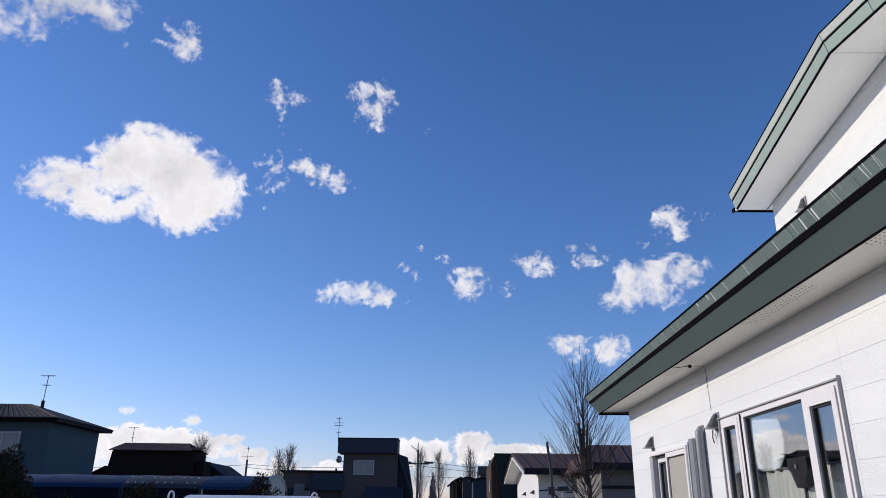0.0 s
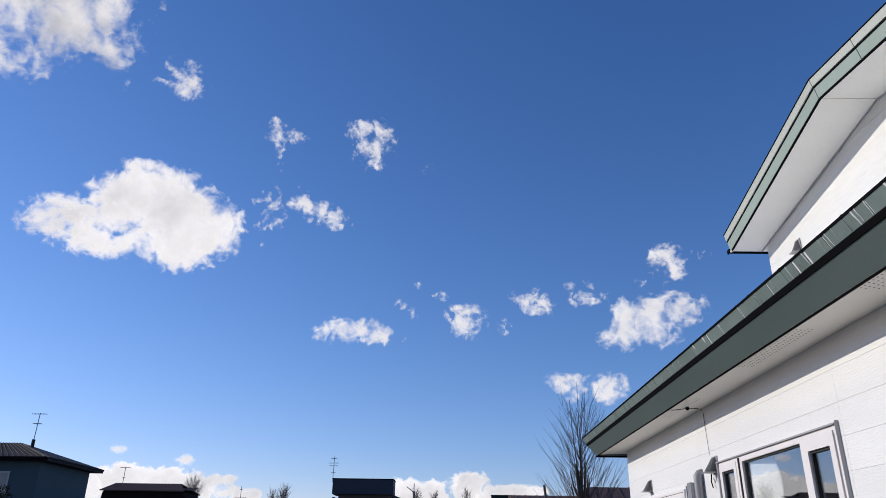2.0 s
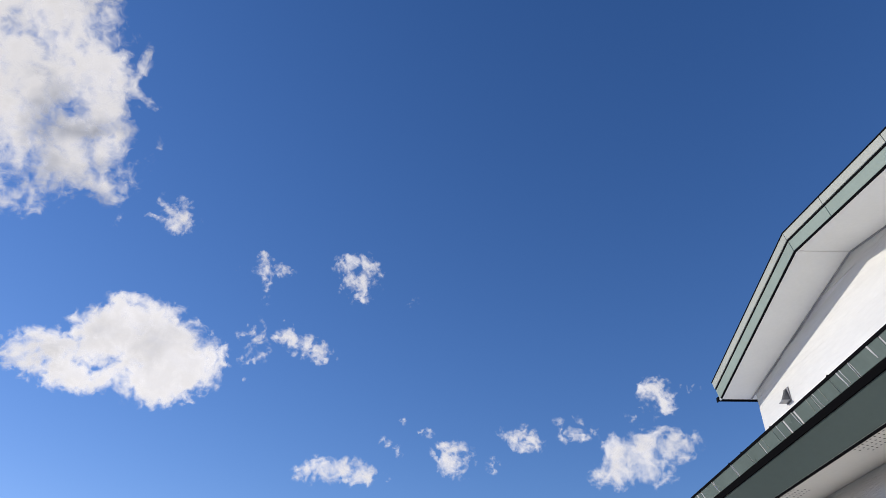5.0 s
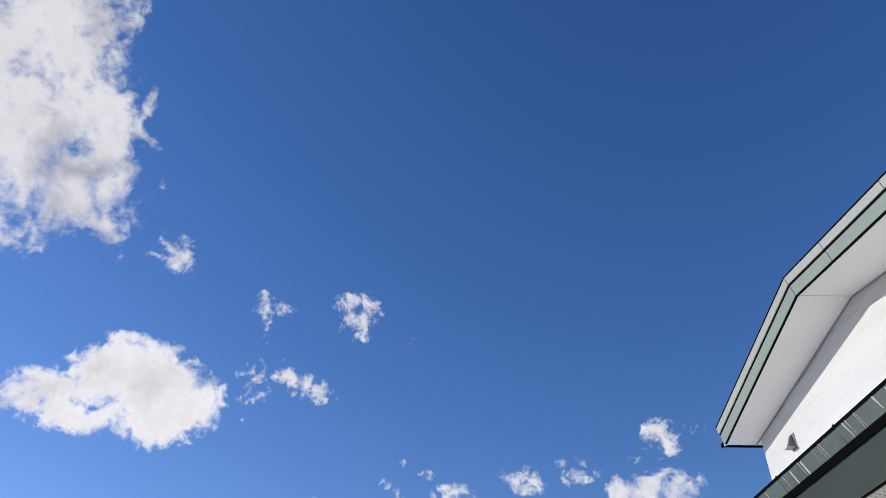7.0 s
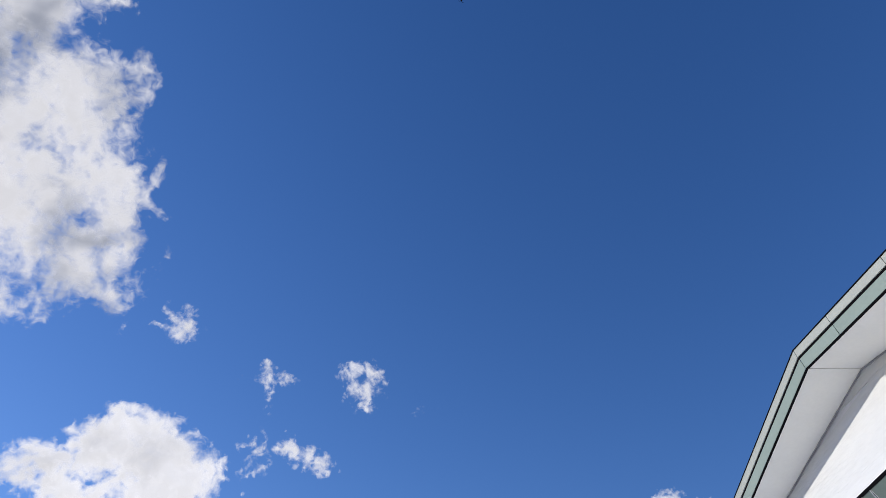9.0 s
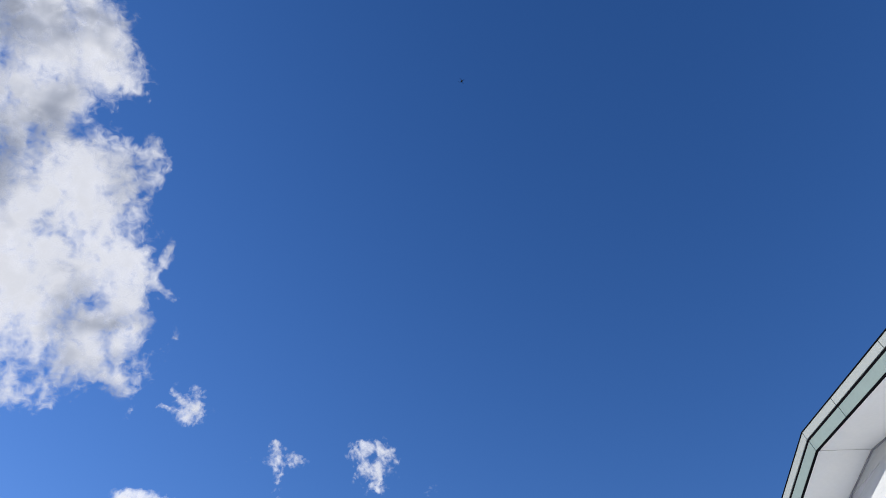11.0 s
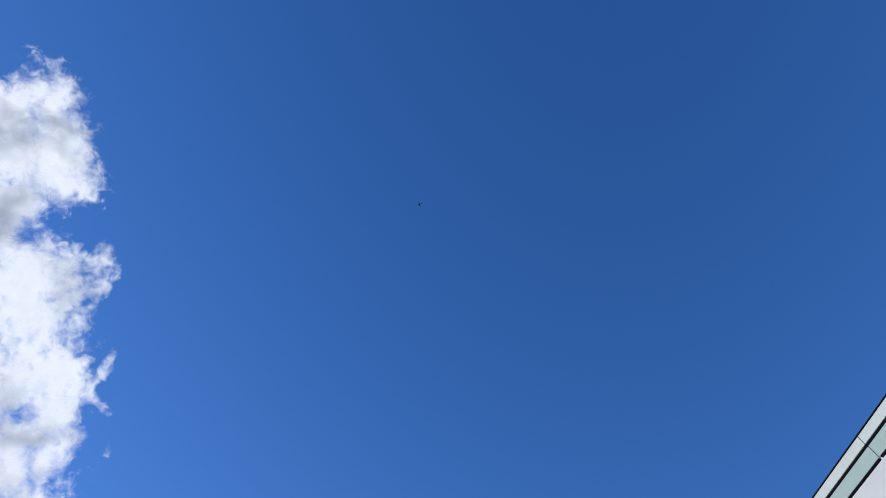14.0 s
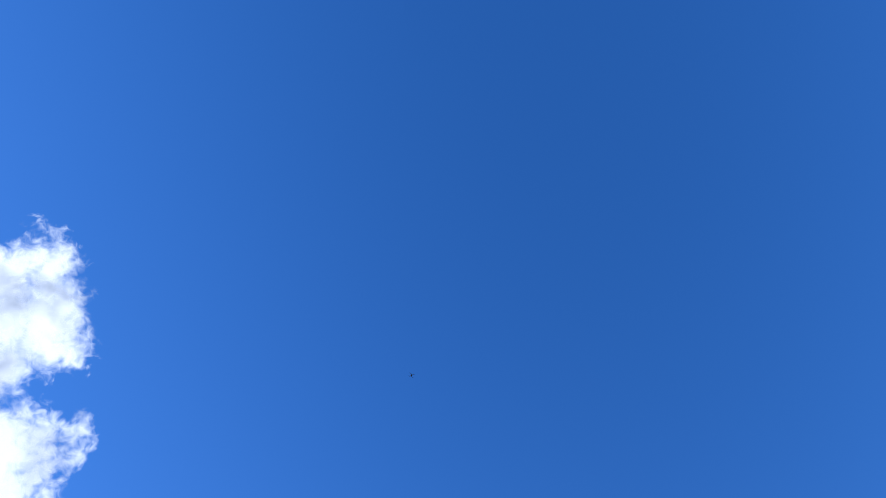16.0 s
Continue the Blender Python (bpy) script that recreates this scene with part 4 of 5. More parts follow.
utility_pole(-16.65, 60, 5.3, 0.0, "short utility pole with an antenna rod", 0.05)
antenna(-16.6, 60, 5.2, 6.4, ((0.8, 0.12), (0.3, 0.5)), "slim antenna clamped to a pole top")
utility_pole(-2.72, 60, 6.2, 0.9, "dark utility pole with two boxes and a street lamp arm", 0, True)
utility_pole(-9.0, 58, 4.6, 0.0, "short dark pole behind the annex")
for (xa, za), (xb, zb), yy, sag in (((-40, 5.0), (-16.6, 4.9), 60, 0.4), ((-16.6, 4.95), (-2.7, 5.3), 60.1, 0.35), ((-16.6, 4.7), (-2.7, 5.0), 60.2, 0.4),
                                    ((-2.7, 5.4), (14, 4.2), 60.1, 0.25), ((-2.7, 5.0), (14, 3.9), 60.2, 0.2), ((-2.7, 4.3), (14, 4.0), 62, 0.15)):
    w = thing("overhead_wire", "dark overhead wire strung between street poles", "wire", "overhead wires")
    part("wire", tube([(xa + (xb - xa) * t, yy, za + (zb - za) * t - sag * 4 * t * (1 - t)) for t in np.linspace(0, 1, 13)], 0.02, 4), "dark", w)
rod = thing("garden_post", "dark leaning garden post with a cross bar", "post", at=(1.863, 13.8, -0.24))
rod.scale = (1.15, 1.15, 1.15)
part("post", tube([(0.03, 0, -0.1), (-0.02, 0, 2.2), (-0.07, 0, 2.67)], 0.028, 8, r1=0.02), "dark", rod)
part("cross_bar", tube([(-0.22, 0, 1.92), (0.26, 0, 1.95)], 0.012, 6), "dark", rod)
part("clamp", box(-0.08, 0.02, -0.04, 0.04, 1.86, 1.98, 0.008), "dark", rod)
part("brace", tube([(-0.02, 0, 1.9), (0.35, 0, 1.55)], 0.014, 6), "dark", rod)
part("reel", tube([(0.08, 0.03, 1.95), (0.24, 0.03, 1.96)], 0.035, 8), "dark", rod)
st = thing("stone_tower", "small stepped grey stone tower among dark shrubs", "tower", at=(-2.22, 90, 0))
for k, (w, z0, z1) in enumerate(((0.48, 0, 3.2), (0.38, 3.2, 4.4), (0.28, 4.4, 5.1), (0.16, 5.1, 5.5), (0.07, 5.5, 5.9))):
    part("tier", box(-w, w, -w, w, z0, z1, 0.03), "stone", st)

# ---- trees and shrubs ----
def grow(bm, rng, p, d, length, r, depth, spread, up):
    """One branch and its forks."""
    n = 4
    pts, q, v = [p.copy()], p.copy(), d.copy()
    for k in range(n):
        v = (v + Vector((rng.uniform(-1, 1), rng.uniform(-1, 1), rng.uniform(-0.4, 0.6))) * 0.10 + Vector((0, 0, up))).normalized()
        q = q + v * length / n
        pts.append(q.copy())
    tube(pts, r, 5 if r > 0.012 else 3, bm, r1=r * 0.45, cap=False)
    if depth > 0:
        for k in range(rng.randint(3, 5)):
            t = rng.uniform(0.3, 1.0)
            base = pts[min(n, int(t * n))]
            side = Vector((rng.uniform(-1, 1), rng.uniform(-1, 1), rng.uniform(-0.1, 0.5))).normalized()
            grow(bm, rng, base, (v * (1 - spread) + side * spread).normalized(), length * rng.uniform(0.5, 0.75), r * 0.5, depth - 1, spread, up)


def bare_tree(x, y, h, seed, r=0.12, m="far_twig", width=0.36):
    rng = random.Random(seed)
    t = thing("tree", "bare leafless tree with fine pale twigs", "tree", "bare street trees", at=(x, y, 0))
    part("trunk", tube([(0, 0, -0.1), (0.06, 0, h * 0.25), (0.0, 0.05, h * 0.5), (0.05, 0, h * 0.78), (0.02, 0.03, h * 0.97)], r, 8, r1=r * 0.12), "bark", t)
    bm = bmesh.new()
    for k in range(34):
        z = h * rng.uniform(0.26, 0.86)
        a = rng.uniform(0, math.tau)
        grow(bm, rng, Vector((0.02, 0.02, z)), Vector((math.cos(a) * width, math.sin(a) * width, 0.9)).normalized(), h * 0.34 * (1.22 - z / h), r * 0.20, 2, 0.40, 0.10)
    part("crown", bm, m, t)
    return t


for k, (x, y, h, r) in enumerate(((-23.9, 70, 8.3, 0.12), (-16.4, 70, 7.1, 0.12), (-15.4, 70, 7.5, 0.13), (-2.85, 68, 7.0, 0.1), (-1.2, 70, 7.0, 0.11), (1.75, 70, 7.2, 0.12))):
    bare_tree(x, y, h, k + 3, r)

rng = random.Random(21)
nt = thing("pollard_tree", "leafless pollarded garden tree with long upright shoots", "tree", at=(3.0, 16.8, -0.32))
nt.scale = (1.2, 1.2, 1.2)
part("trunk", tube([(0.04, 0, -0.1), (0.02, 0, 1.2), (0.08, 0, 2.0), (0.0, 0.02, 2.7), (0.02, 0, 3.12)], 0.055, 10, r1=0.028), "bark", nt)
for a, z, l in ((0.6, 2.5, 0.55), (2.6, 2.6, 0.5), (3.4, 2.3, 0.55), (5.4, 2.4, 0.5), (1.7, 2.7, 0.35)):
    part("limb", tube([(0.02, 0, z - 0.2), (math.cos(a) * 0.14, math.sin(a) * 0.14, z + l * 0.4), (math.cos(a) * 0.2, math.sin(a) * 0.2, z + l)], 0.022, 8, r1=0.012), "bark", nt)
for x, z in ((-0.08, 3.22), (0.02, 3.12), (0.1, 3.18)):
    part("stub", tube([(x * 0.6, 0, z - 0.6), (x, 0.02, z)], 0.022, 7, r1=0.018), "bark", nt)
bm = bmesh.new()
for x, y, z in ((0.03, 0.0, 4.78), (-0.12, 0.05, 4.45), (0.16, -0.04, 4.6), (0.02, 0.12, 4.3)):
    tube([(0.02, 0, 2.4), (x * 0.5 + 0.01, y * 0.5, 3.2), (x * 0.85, y, 3.9), (x, y, z)], 0.016, 5, bm, r1=0.003, cap=False)
for k in range(150):
    a = rng.uniform(0, math.tau)
    z = rng.uniform(1.7, 3.9)
    t = (z - 1.7) / 2.2
    lean = radians(rng.uniform(26, 56) * (1 - 0.45 * t))
    l = rng.uniform(0.5, 1.0) * (1.45 - 0.65 * t)
    way = Vector((math.cos(a) * math.sin(lean), math.sin(a) * math.sin(lean), math.cos(lean)))
    p0 = Vector((0.02 + 0.03 * math.cos(a), 0.03 * math.sin(a), z))
    end = p0 + way * l + Vector((0, 0, 0.10 * l))
    midp = p0.lerp(end, 0.5) + Vector((math.cos(a), math.sin(a), -0.4)) * 0.035 * l
    r = rng.uniform(0.0045, 0.0085) * (1.2 - 0.5 * t)
    tube([p0, p0.lerp(midp, 0.5), midp, midp.lerp(end, 0.55) + Vector((rng.uniform(-0.015, 0.015), 0, 0.01)), end], r, 4, bm, r1=0.0016, cap=False)
    for j in range(rng.randint(1, 4)):
        q = p0.lerp(end, rng.uniform(0.35, 0.8))
        e2 = q + (end - p0) * rng.uniform(0.2, 0.45) + Vector((rng.uniform(-0.13, 0.13), rng.uniform(-0.13, 0.13), 0.06))
        tube([q, q.lerp(e2, 0.5) + Vector((0, 0, -0.01)), e2], 0.0038, 3, bm, r1=0.0012, cap=False)
part("crown", bm, "twig", nt, "long thin dark shoots")


def shrub(x, y, w, h, seed, label, n=2600, m="leaf"):
    rng = random.Random(seed)
    s = thing("shrub", label, "shrub", "garden shrubs", at=(x, y, 0))
    bm = bmesh.new()
    for k in range(14):
        a = rng.uniform(0, math.tau)
        tube([(0, 0, 0), (math.cos(a) * w * 0.3, math.sin(a) * w * 0.3, h * 0.5), (math.cos(a) * w * 0.5 * rng.random(), math.sin(a) * w * 0.5, h * rng.uniform(0.6, 0.9))], 0.02, 4, bm, r1=0.004, cap=False)
    part("branches", bm, "twig", s)
    bm = bmesh.new()
    for k in range(n):
        d = Vector((rng.gauss(0, 1), rng.gauss(0, 1), rng.gauss(0, 1))).normalized()
        lump = 1 + 0.22 * noise.noise(d * 2.6 + Vector((seed, 0, 0)))
        rad = rng.uniform(0.55, 1.0) ** 0.5 * lump
        p = Vector((d.x * w / 2 * rad, d.y * w / 2 * rad, h * 0.5 + d.z * h * 0.5 * rad))
        if p.z < 0.05:
            continue
        a = Vector((rng.uniform(-1, 1), rng.uniform(-1, 1), rng.uniform(0.1, 1.3))).normalized()
        b = a.orthogonal().normalized()
        l, ww = rng.uniform(0.035, 0.075), rng.uniform(0.012, 0.022)
        vs = [bm.verts.new(p + v) for v in (-b * ww, a * l * 0.5 - b * ww * 0.4 + b.cross(a) * 0.01, a * l, a * l * 0.4 + b * ww)]
        bm.faces.new(vs)
    part("leaves", bm, m, s)
    return s


shrub(-7.50, 12, 1.5, 2.42, 1, "dense dark evergreen shrub with brownish tips", 26000)
shrub(-6.35, 12.2, 1.1, 1.66, 2, "low dark evergreen shrub with brownish tips", 12000)
shrub(-4.9, 12, 1.3, 1.87, 3, "rounded evergreen shrub with yellowish tips", 16000)
shrub(-3.25, 12.6, 1.0, 2.05, 5, "sparse shrub with reddish brown leaves", 9000)
for k, x in enumerate((-3.6, -1.4, -0.6)):
    shrub(x, 88, 1.5, 4.0 - 0.3 * k, 30 + k, "dark far evergreen shrub beside a stone tower", 900, "green_dark")

# ---- drone ----
dr = thing("drone", "small dark quadcopter drone flying overhead", "drone", at=(1.56, 32.76, 63.11), rz=20)
bm = box(-0.07, 0.07, -0.11, 0.11, -0.035, 0.035)
bmesh.ops.bevel(bm, geom=bm.edges[:], offset=0.02, segments=2, affect="EDGES")
part("body", bm, "drone", dr)
for sx, sy in ((1, 1), (1, -1), (-1, 1), (-1, -1)):
    arm = part("arm", tube([(sx * 0.05, sy * 0.08, 0), (sx * 0.17, sy * 0.17, 0.02)], 0.014, 6), "drone", dr)
    part("motor", tube([(sx * 0.17, sy * 0.17, 0.0), (sx * 0.17, sy * 0.17, 0.05)], 0.02, 8), "drone", arm)
    for s in (-1, 1):
        bm = bmesh.new()
        q = [bm.verts.new((sx * 0.17 + s * t, sy * 0.17 + o * s, 0.055 + zz)) for t, o, zz in ((0.0, -0.008, 0), (0.06, -0.014, 0.004), (0.115, -0.004, 0.002), (0.115, 0.004, 0), (0.05, 0.012, -0.002), (0.0, 0.008, 0))]
        bm.faces.new(q)
        bmesh.ops.solidify(bm, geom=bm.faces[:], thickness=0.002)
        part("propeller_blade", bm, "drone", arm)
for sx in (-1, 1):
    part("leg", tube([(sx * 0.05, -0.05, -0.03), (sx * 0.07, -0.05, -0.09)], 0.008, 6), "drone", dr)
part("camera_pod", box(-0.025, 0.025, -0.10, -0.05, -0.07, -0.036, 0.008), "drone", dr)


# ---- clouds ----
CLOUD_D = 3600.0


def cloud(kind, az, el, grain, lobes, seed=[0]):
    """A cloud far off: lobes (right, up, half width, half height in thousandths of its distance, weight, turn) broken up by fractal noise into a puffed shell."""
    seed[0] += 1
    a = Vector((math.sin(radians(az)) * math.cos(radians(el)), math.cos(radians(az)) * math.cos(radians(el)), math.sin(radians(el))))
    r = Vector((math.cos(radians(az)), -math.sin(radians(az)), 0))
    u = r.cross(a)
    L = np.array(lobes, float)
    ext = np.maximum(L[:, 2], L[:, 3]) * 2.0
    x0, x1 = (L[:, 0] - ext).min(), (L[:, 0] + ext).max()
    y0, y1 = (L[:, 1] - ext).min(), (L[:, 1] + ext).max()
    step = max(1.6, math.sqrt((x1 - x0) * (y1 - y0) / 26000))
    nx, ny = int((x1 - x0) / step) + 1, int((y1 - y0) / step) + 1
    gx, gy = np.meshgrid(x0 + np.arange(nx) * step, y0 + np.arange(ny) * step)
    empty = np.ones_like(gx)
    for lx, ly, rx, ry, w, turn in L:
        ca, sa = math.cos(radians(turn)), math.sin(radians(turn))
        px, py = (gx - lx) * ca + (gy - ly) * sa, -(gx - lx) * sa + (gy - ly) * ca
        q = (px / rx) ** 2 + (py / ry) ** 2
        empty *= 1 - w * np.exp(-0.95 * q ** 1.15)
    body = 1 - empty
    g = grain / 1.26
    den = np.full_like(gx, -1.0)
    soft_den = den.copy()
    off = seed[0] * 17.3
    for j, i in zip(*np.where(body > 0.06)):
        p = Vector((gx[j, i] / g, gy[j, i] / g, off))
        warp = noise.noise_vector(p * 1.1) * 0.55 + noise.noise_vector(p * 3.1) * 0.22
        f = noise.fractal(p * 1.35 + warp, 0.62, 2.1, 8)
        soft_den[j, i] = body[j, i] * 1.32 - 0.50 + 0.5 * noise.fractal(p * 1.1, 0.6, 2.1, 3)
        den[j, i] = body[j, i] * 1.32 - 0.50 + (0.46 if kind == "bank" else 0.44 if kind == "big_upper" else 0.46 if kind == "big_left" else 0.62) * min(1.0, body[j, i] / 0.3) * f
    keep = den > -0.1
    cell = keep[:-1, :-1] | keep[1:, :-1] | keep[:-1, 1:] | keep[1:, 1:]
    k = CLOUD_D / 1000
    thick = np.sqrt(np.clip(soft_den, 0.0, 1)) * g * 0.55 * k
    used = np.zeros_like(keep)
    used[:-1, :-1] |= cell; used[1:, :-1] |= cell; used[:-1, 1:] |= cell; used[1:, 1:] |= cell
    idx = np.full(keep.shape, -1)
    idx[used] = np.arange(used.sum())
    X, Y, T, D = gx[used] * k, gy[used] * k, thick[used], den[used]
    full = np.zeros_like(keep)
    full[1:-1, 1:-1] = cell[:-1, :-1] & cell[1:, :-1] & cell[:-1, 1:] & cell[1:, 1:]
    rim = ~full[used]
    T = np.where(rim, -0.4, T)
    front = np.stack([X, Y, T + 0.4], 1)
    back = np.stack([X, Y, -0.5 * T - 0.4], 1)
    jj, ii = np.where(cell)
    quad = np.stack([idx[jj, ii], idx[jj, ii + 1], idx[jj + 1, ii + 1], idx[jj + 1, ii]], 1)
    n = len(X)
    inner = np.where(~rim)[0]
    under_id = np.arange(n)
    under_id[inner] = n + np.arange(len(inner))
    back, DB = back[inner], D[inner]
    me = bpy.data.meshes.new("cloud")
    me.from_pydata(np.concatenate([front, back]).tolist(), [], np.concatenate([quad, under_id[quad[:, ::-1]]]).tolist())
    att = me.attributes.new("puff", "FLOAT", "POINT")
    att.data.foreach_set("value", np.concatenate([D, DB]).astype(np.float32))
    me.polygons.foreach_set("use_smooth", [True] * len(me.polygons))
    me.materials.append(M[{"big_upper": "cloud_painted_shade", "bank": "cloud_bank", "puff": "cloud_thin", "wisp": "cloud_thin"}.get(kind, "cloud")])
    ob = new("cloud", me)
    m = Matrix((r, u, -a)).transposed().to_4x4()
    m.translation = a * CLOUD_D + Vector((0, 0, EYE))
    ob.matrix_world = m
    words = {"big_left": "large bright white fair-weather cloud with ragged edges", "big_upper": "towering white cloud with painted grey shade and torn edges",
             "puff": "small white puffy cloud with frayed edges", "wisp": "thin torn wisp of white cloud", "bank": "low bank of white cumulus along the horizon"}
    return tagged(ob, words[kind], "cloud", "clouds in the blue sky")


cloud("big_left", -27.15, 23.44, 60, [(72, 1, 61, 52, 1, 12), (14, 18, 44, 42, 1, 12), (-59, -19, 50, 28, 0.95, 12), (42, 54, 38, 22, 0.8, 13), (99, -9, 45, 32, 0.9, 11), (-94, -30, 23, 17, 0.55, 12), (-15, -44, 46, 20, 0.72, 11), (6, 46, 20, 21, 0.6, 13), (65, -37, 43, 21, 0.9, 11), (-84, 1, 20, 10, 0.35, 12), (-27, 24, 26, 18, 0.5, 13)])
cloud("wisp", -15.92, 31.16, 30, [(5, -12, 12, 34, 0.55, 9), (26, 2, 21, 12, 0.48, 9), (-25, -6, 16, 9, 0.3, 9), (-5, 16, 10, 12, 0.45, 9)])
cloud("puff", -5.20, 31.01, 34, [(-28, 0, 31, 33, 0.8, 3), (-51, 22, 18, 12, 0.45, 3), (-35, 26, 22, 14, 0.5, 3), (40, -23, 25, 12, 0.3, 3), (76, -25, 11, 9, 0.3, 3)])
cloud("wisp", -16.05, 24.86, 30, [(1, 5, 26, 30, 0.6, 7), (2, 38, 10, 14, 0.45, 8), (-3, -43, 7, 6, 0.35, 7)])
cloud("puff", -11.75, 25.63, 30, [(-27, 14, 20, 17, 0.65, 6), (0, -4, 28, 19, 0.75, 5), (27, -10, 22, 14, 0.62, 5)])
cloud("puff", -25.85, 33.26, 32, [(18, 13, 30, 26, 0.65, 15), (-45, -13, 18, 11, 0.45, 15), (-3, 2, 13, 8, 0.4, 15), (31, -2, 18, 13, 0.6, 15)])
cloud("puff", -6.65, 16.24, 32, [(-17, 1, 52, 19, 0.85, 2), (-48, 2, 22, 13, 0.6, 2), (18, 0, 17, 13, 0.7, 2), (48, -3, 10, 6, 0.25, 2)])
cloud("wisp", -3.41, 18.28, 22, [(-8, 7, 14, 10, 0.5, 2), (8, -7, 9, 11, 0.45, 2)])
cloud("wisp", -2.44, 20.16, 22, [(0, 0, 14, 8, 0.42, 1)])
cloud("wisp", -0.78, 19.40, 22, [(0, 0, 16, 8, 0.48, 1)])
cloud("puff", 1.34, 17.38, 28, [(2, 1, 28, 24, 0.7, 0), (-5, 13, 20, 13, 0.5, 0), (3, -14, 17, 13, 0.6, 0)])
cloud("puff", 4.41, 16.99, 22, [(0, 0, 13, 13, 0.6, -1)])
cloud("puff", 6.97, 18.74, 28, [(2, 1, 31, 19, 0.66, -2), (-15, 7, 19, 11, 0.4, -2), (12, -8, 17, 11, 0.5, -2)])
cloud("puff", 11.65, 19.28, 28, [(-7, -8, 30, 17, 0.62, -3), (-10, 11, 27, 11, 0.32, -4), (16, -3, 15, 9, 0.25, -3)])
cloud("puff", 16.85, 16.91, 46, [(-24, 7, 42, 29, 0.9, -5), (24, 11, 41, 23, 0.9, -5), (-48, -19, 28, 21, 0.7, -4), (-4, -17, 33, 21, 0.85, -4), (50, 18, 18, 12, 0.55, -5)])
cloud("puff", 19.05, 21.29, 30, [(-12, 2, 21, 20, 0.97, -7), (-19, 11, 15, 14, 0.6, -7), (-4, -16, 13, 13, 0.6, -7), (-44, -22, 30, 15, 0.32, -6), (30, 6, 20, 11, 0.34, -7)])
cloud("puff", 9.43, 12.10, 30, [(7, 6, 29, 23, 0.72, -1), (-14, 8, 15, 12, 0.35, -1), (6, -13, 23, 11, 0.35, -1)])
cloud("puff", 12.45, 11.77, 30, [(6, 5, 25, 21, 0.8, -2), (-6, -5, 16, 14, 0.6, -2)])
cloud("wisp", -24.21, 6.55, 22, [(0, 0, 14, 6, 0.85, 4)])
cloud("wisp", -19.53, 6.01, 22, [(0, 0, 15, 8, 0.95, 3)])
cloud("wisp", -32.78, 8.79, 22, [(0, 0, 10, 4, 0.5, 6)])
cloud("bank", -17.35, 3.82, 46, [(-110, 17, 44, 15, 0.9, 2), (-66, 13, 48, 15, 0.95, 2), (-17, 9, 34, 12, 0.9, 2), (-44, -1, 63, 10, 0.6, 2), (10, 19, 17, 7, 0.7, 2), (-137, 0, 33, 16, 0.6, 2), (45, -8, 26, 14, 0.8, 2), (65, -23, 36, 10, 0.6, 1), (130, -17, 42, 10, 0.6, 2), (145, -12, 19, 7, 0.6, 2)])
cloud("bank", -33.74, 3.21, 46, [(124, 13, 45, 20, 0.8, 3), (69, 10, 48, 23, 0.85, 3), (3, 0, 50, 25, 0.9, 3), (-59, -3, 46, 21, 0.85, 3), (-113, -17, 43, 17, 0.8, 3)])
cloud("bank", 1.81, 4.30, 46, [(-73, 3, 37, 16, 0.85, 1), (-92, -4, 31, 16, 0.8, 1), (1, 13, 29, 16, 0.9, 1), (-24, -9, 46, 12, 0.5, 1), (60, 2, 26, 10, 0.8, 1), (37, -5, 45, 12, 0.7, 1), (90, 1, 23, 9, 0.5, 1)])
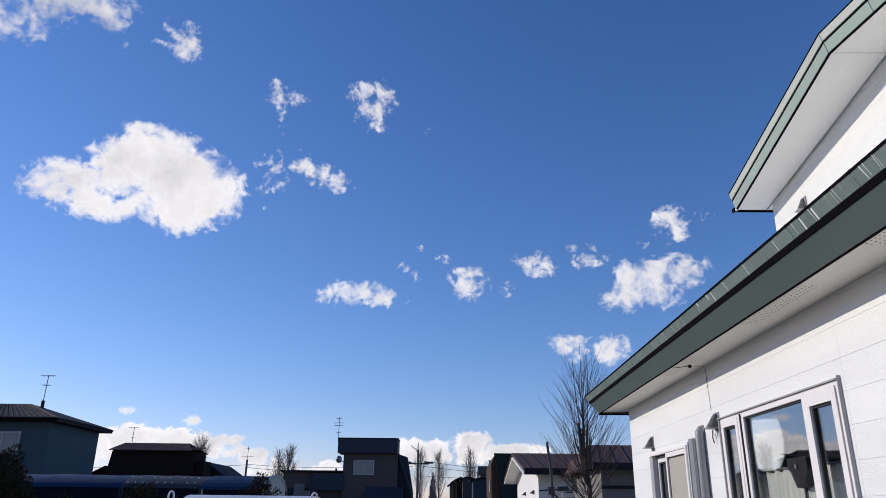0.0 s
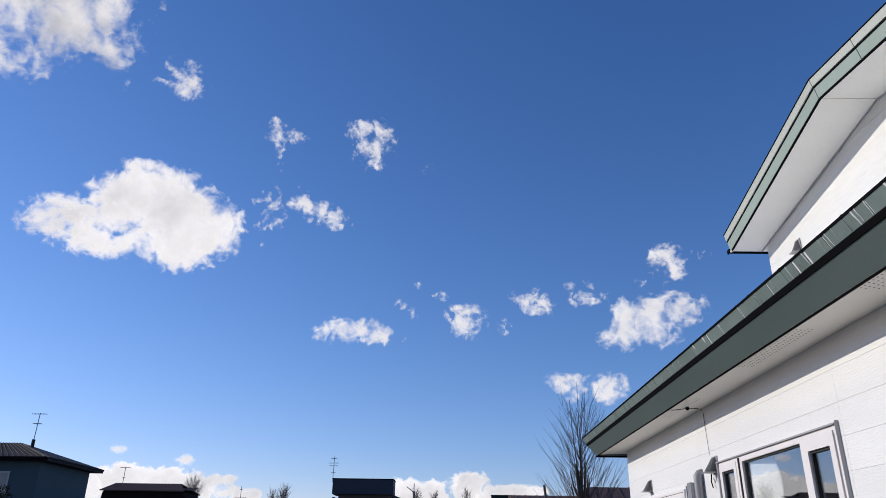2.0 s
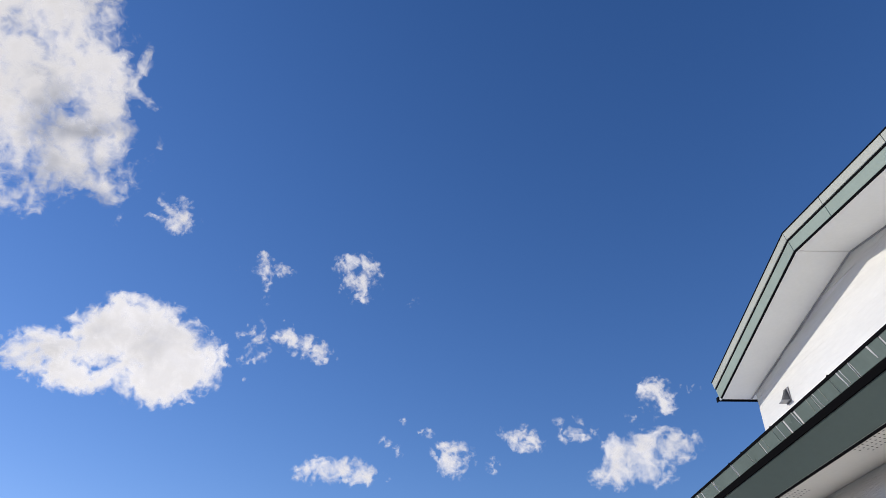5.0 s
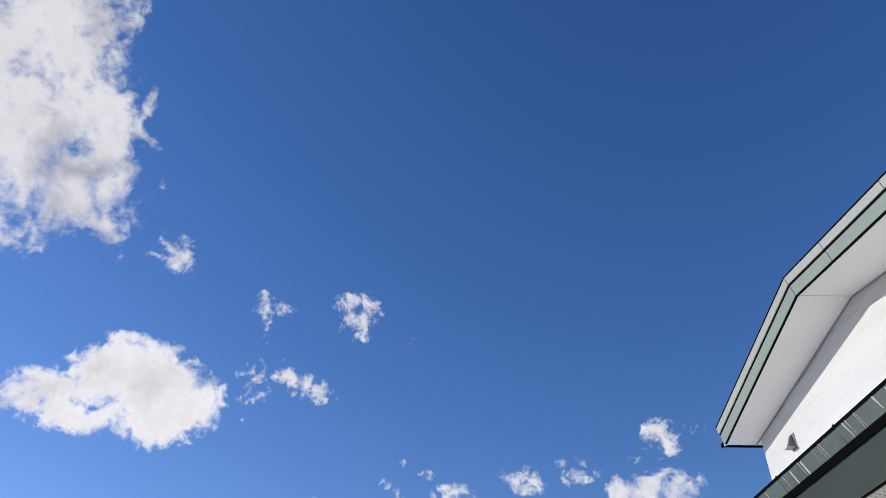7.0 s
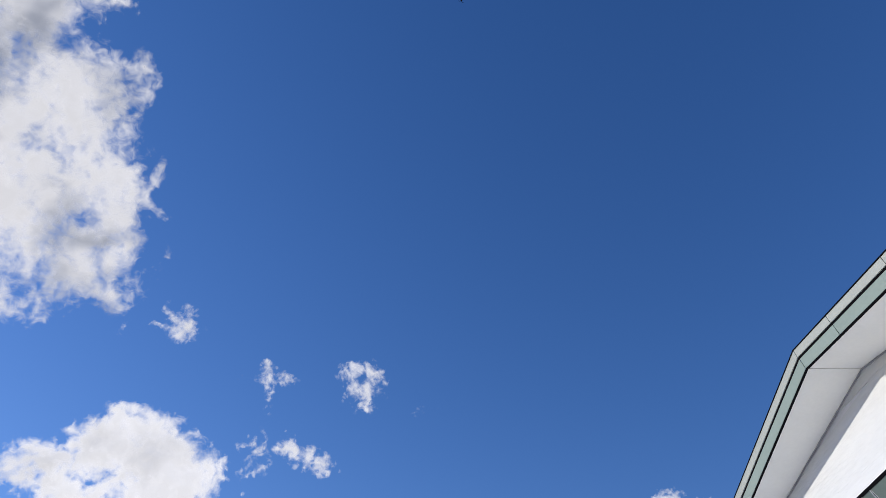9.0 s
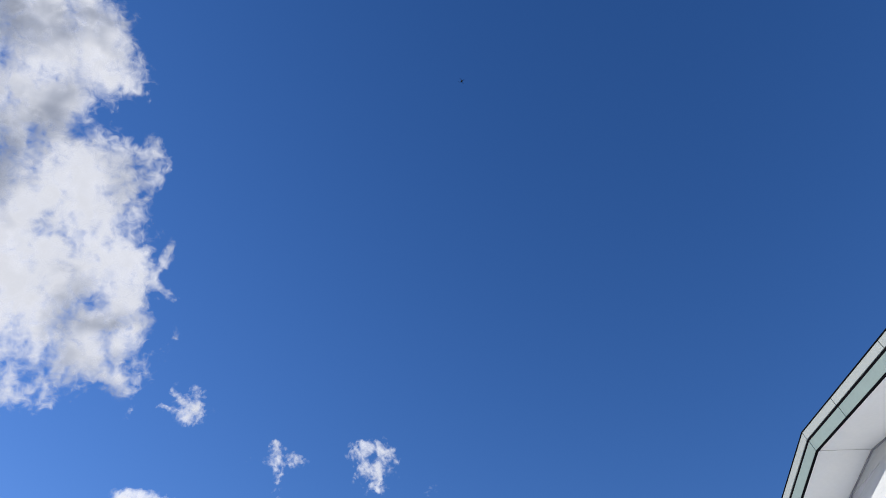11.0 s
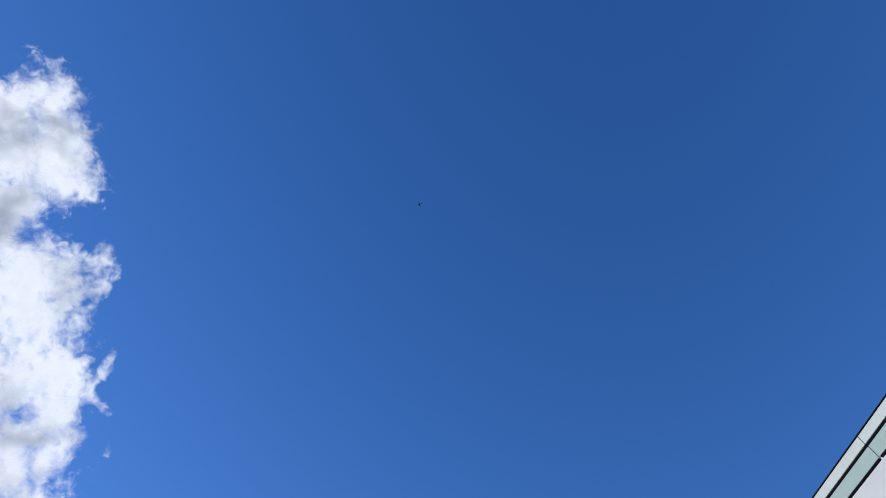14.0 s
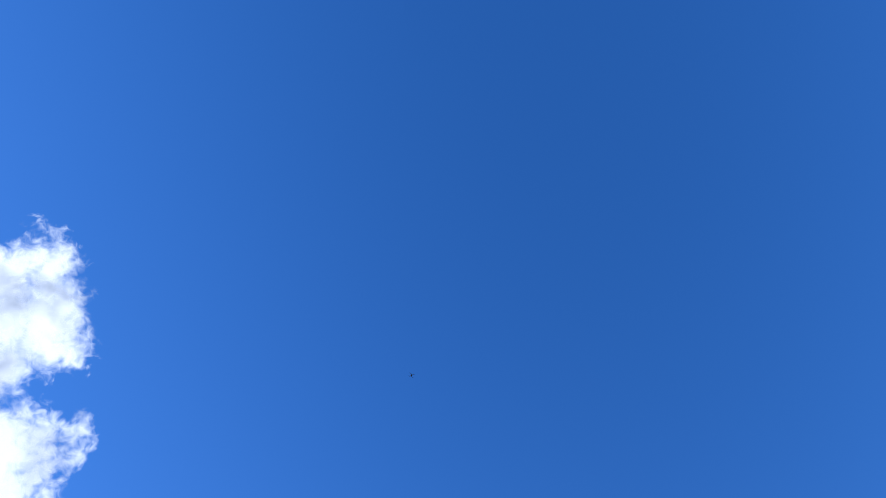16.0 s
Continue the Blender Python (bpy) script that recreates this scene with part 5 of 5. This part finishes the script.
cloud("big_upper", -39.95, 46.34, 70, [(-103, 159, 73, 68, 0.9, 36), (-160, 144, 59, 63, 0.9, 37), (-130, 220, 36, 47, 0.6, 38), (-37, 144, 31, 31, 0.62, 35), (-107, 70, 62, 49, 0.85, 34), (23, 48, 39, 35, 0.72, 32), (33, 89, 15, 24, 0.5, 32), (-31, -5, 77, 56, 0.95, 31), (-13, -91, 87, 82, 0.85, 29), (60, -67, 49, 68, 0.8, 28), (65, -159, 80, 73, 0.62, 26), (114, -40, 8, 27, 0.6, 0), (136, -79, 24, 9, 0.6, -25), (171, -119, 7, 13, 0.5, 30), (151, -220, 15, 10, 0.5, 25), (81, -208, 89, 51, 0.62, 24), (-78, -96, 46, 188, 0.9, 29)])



# ---- siding boards of the white house ----
def boards(x, y0, y1, z0, z1, joints, m, top=None, holes=(), course=COURSE, first=COURSE0, gap=0.0021):
    edges = [y0] + [j for j in sorted(joints) if y0 < j < y1] + [y1]
    k = 0
    while first + k * course < z1:
        a, b = first + k * course, first + (k + 1) * course
        k += 1
        if b < z0 + 0.01:
            continue
        for ya, yb in zip(edges, edges[1:]):
            for r in minus((ya + gap * 0.5, yb - gap * 0.5, max(a, z0) + gap, min(b, z1)), holes):
                if r[3] - r[2] < 0.01 or r[1] - r[0] < 0.01:
                    continue
                if top:
                    q = [(r[0], r[2]), (r[1], r[2])] + [(yy, min(r[3], top(yy))) for yy in (r[1], r[0])]
                    if min(v[1] for v in q[2:]) <= r[2] + 0.005:
                        lo = [yy for yy in np.linspace(r[0], r[1], 60) if top(yy) > r[2] + 0.012]
                        if len(lo) < 2:
                            continue
                        q = [(lo[0], r[2]), (lo[-1], r[2]), (lo[-1], min(r[3], top(lo[-1]))), (lo[0], min(r[3], top(lo[0])))]
                    if q[0][0] < PK < q[1][0] and top(PK) > q[2][1]:
                        q.insert(3, (PK, min(r[3], top(PK))))
                else:
                    q = [(r[0], r[2]), (r[1], r[2]), (r[1], r[3]), (r[0], r[3])]
                board = part("siding_board", prism(q, x, x + 0.0065 if x == XW else x + 0.0055, "x"), m, house)
                if x == XU:
                    turned(board)


boards(XW, Y0, Y1, 0.35, SOFFIT - 0.001, (2.1, 5.13, 8.16, -0.93), "siding", holes=[WIN_BIG, WIN_SMALL])
boards(XU, UY0, WALL_END, 3.65, 9, (PK - 0.90, PK + 1.40), "upper_siding", top=lambda yy: under(yy) - 0.001, course=0.8 * COURSE, first=EYE + 0.8 * (COURSE0 - EYE), gap=0.0006)
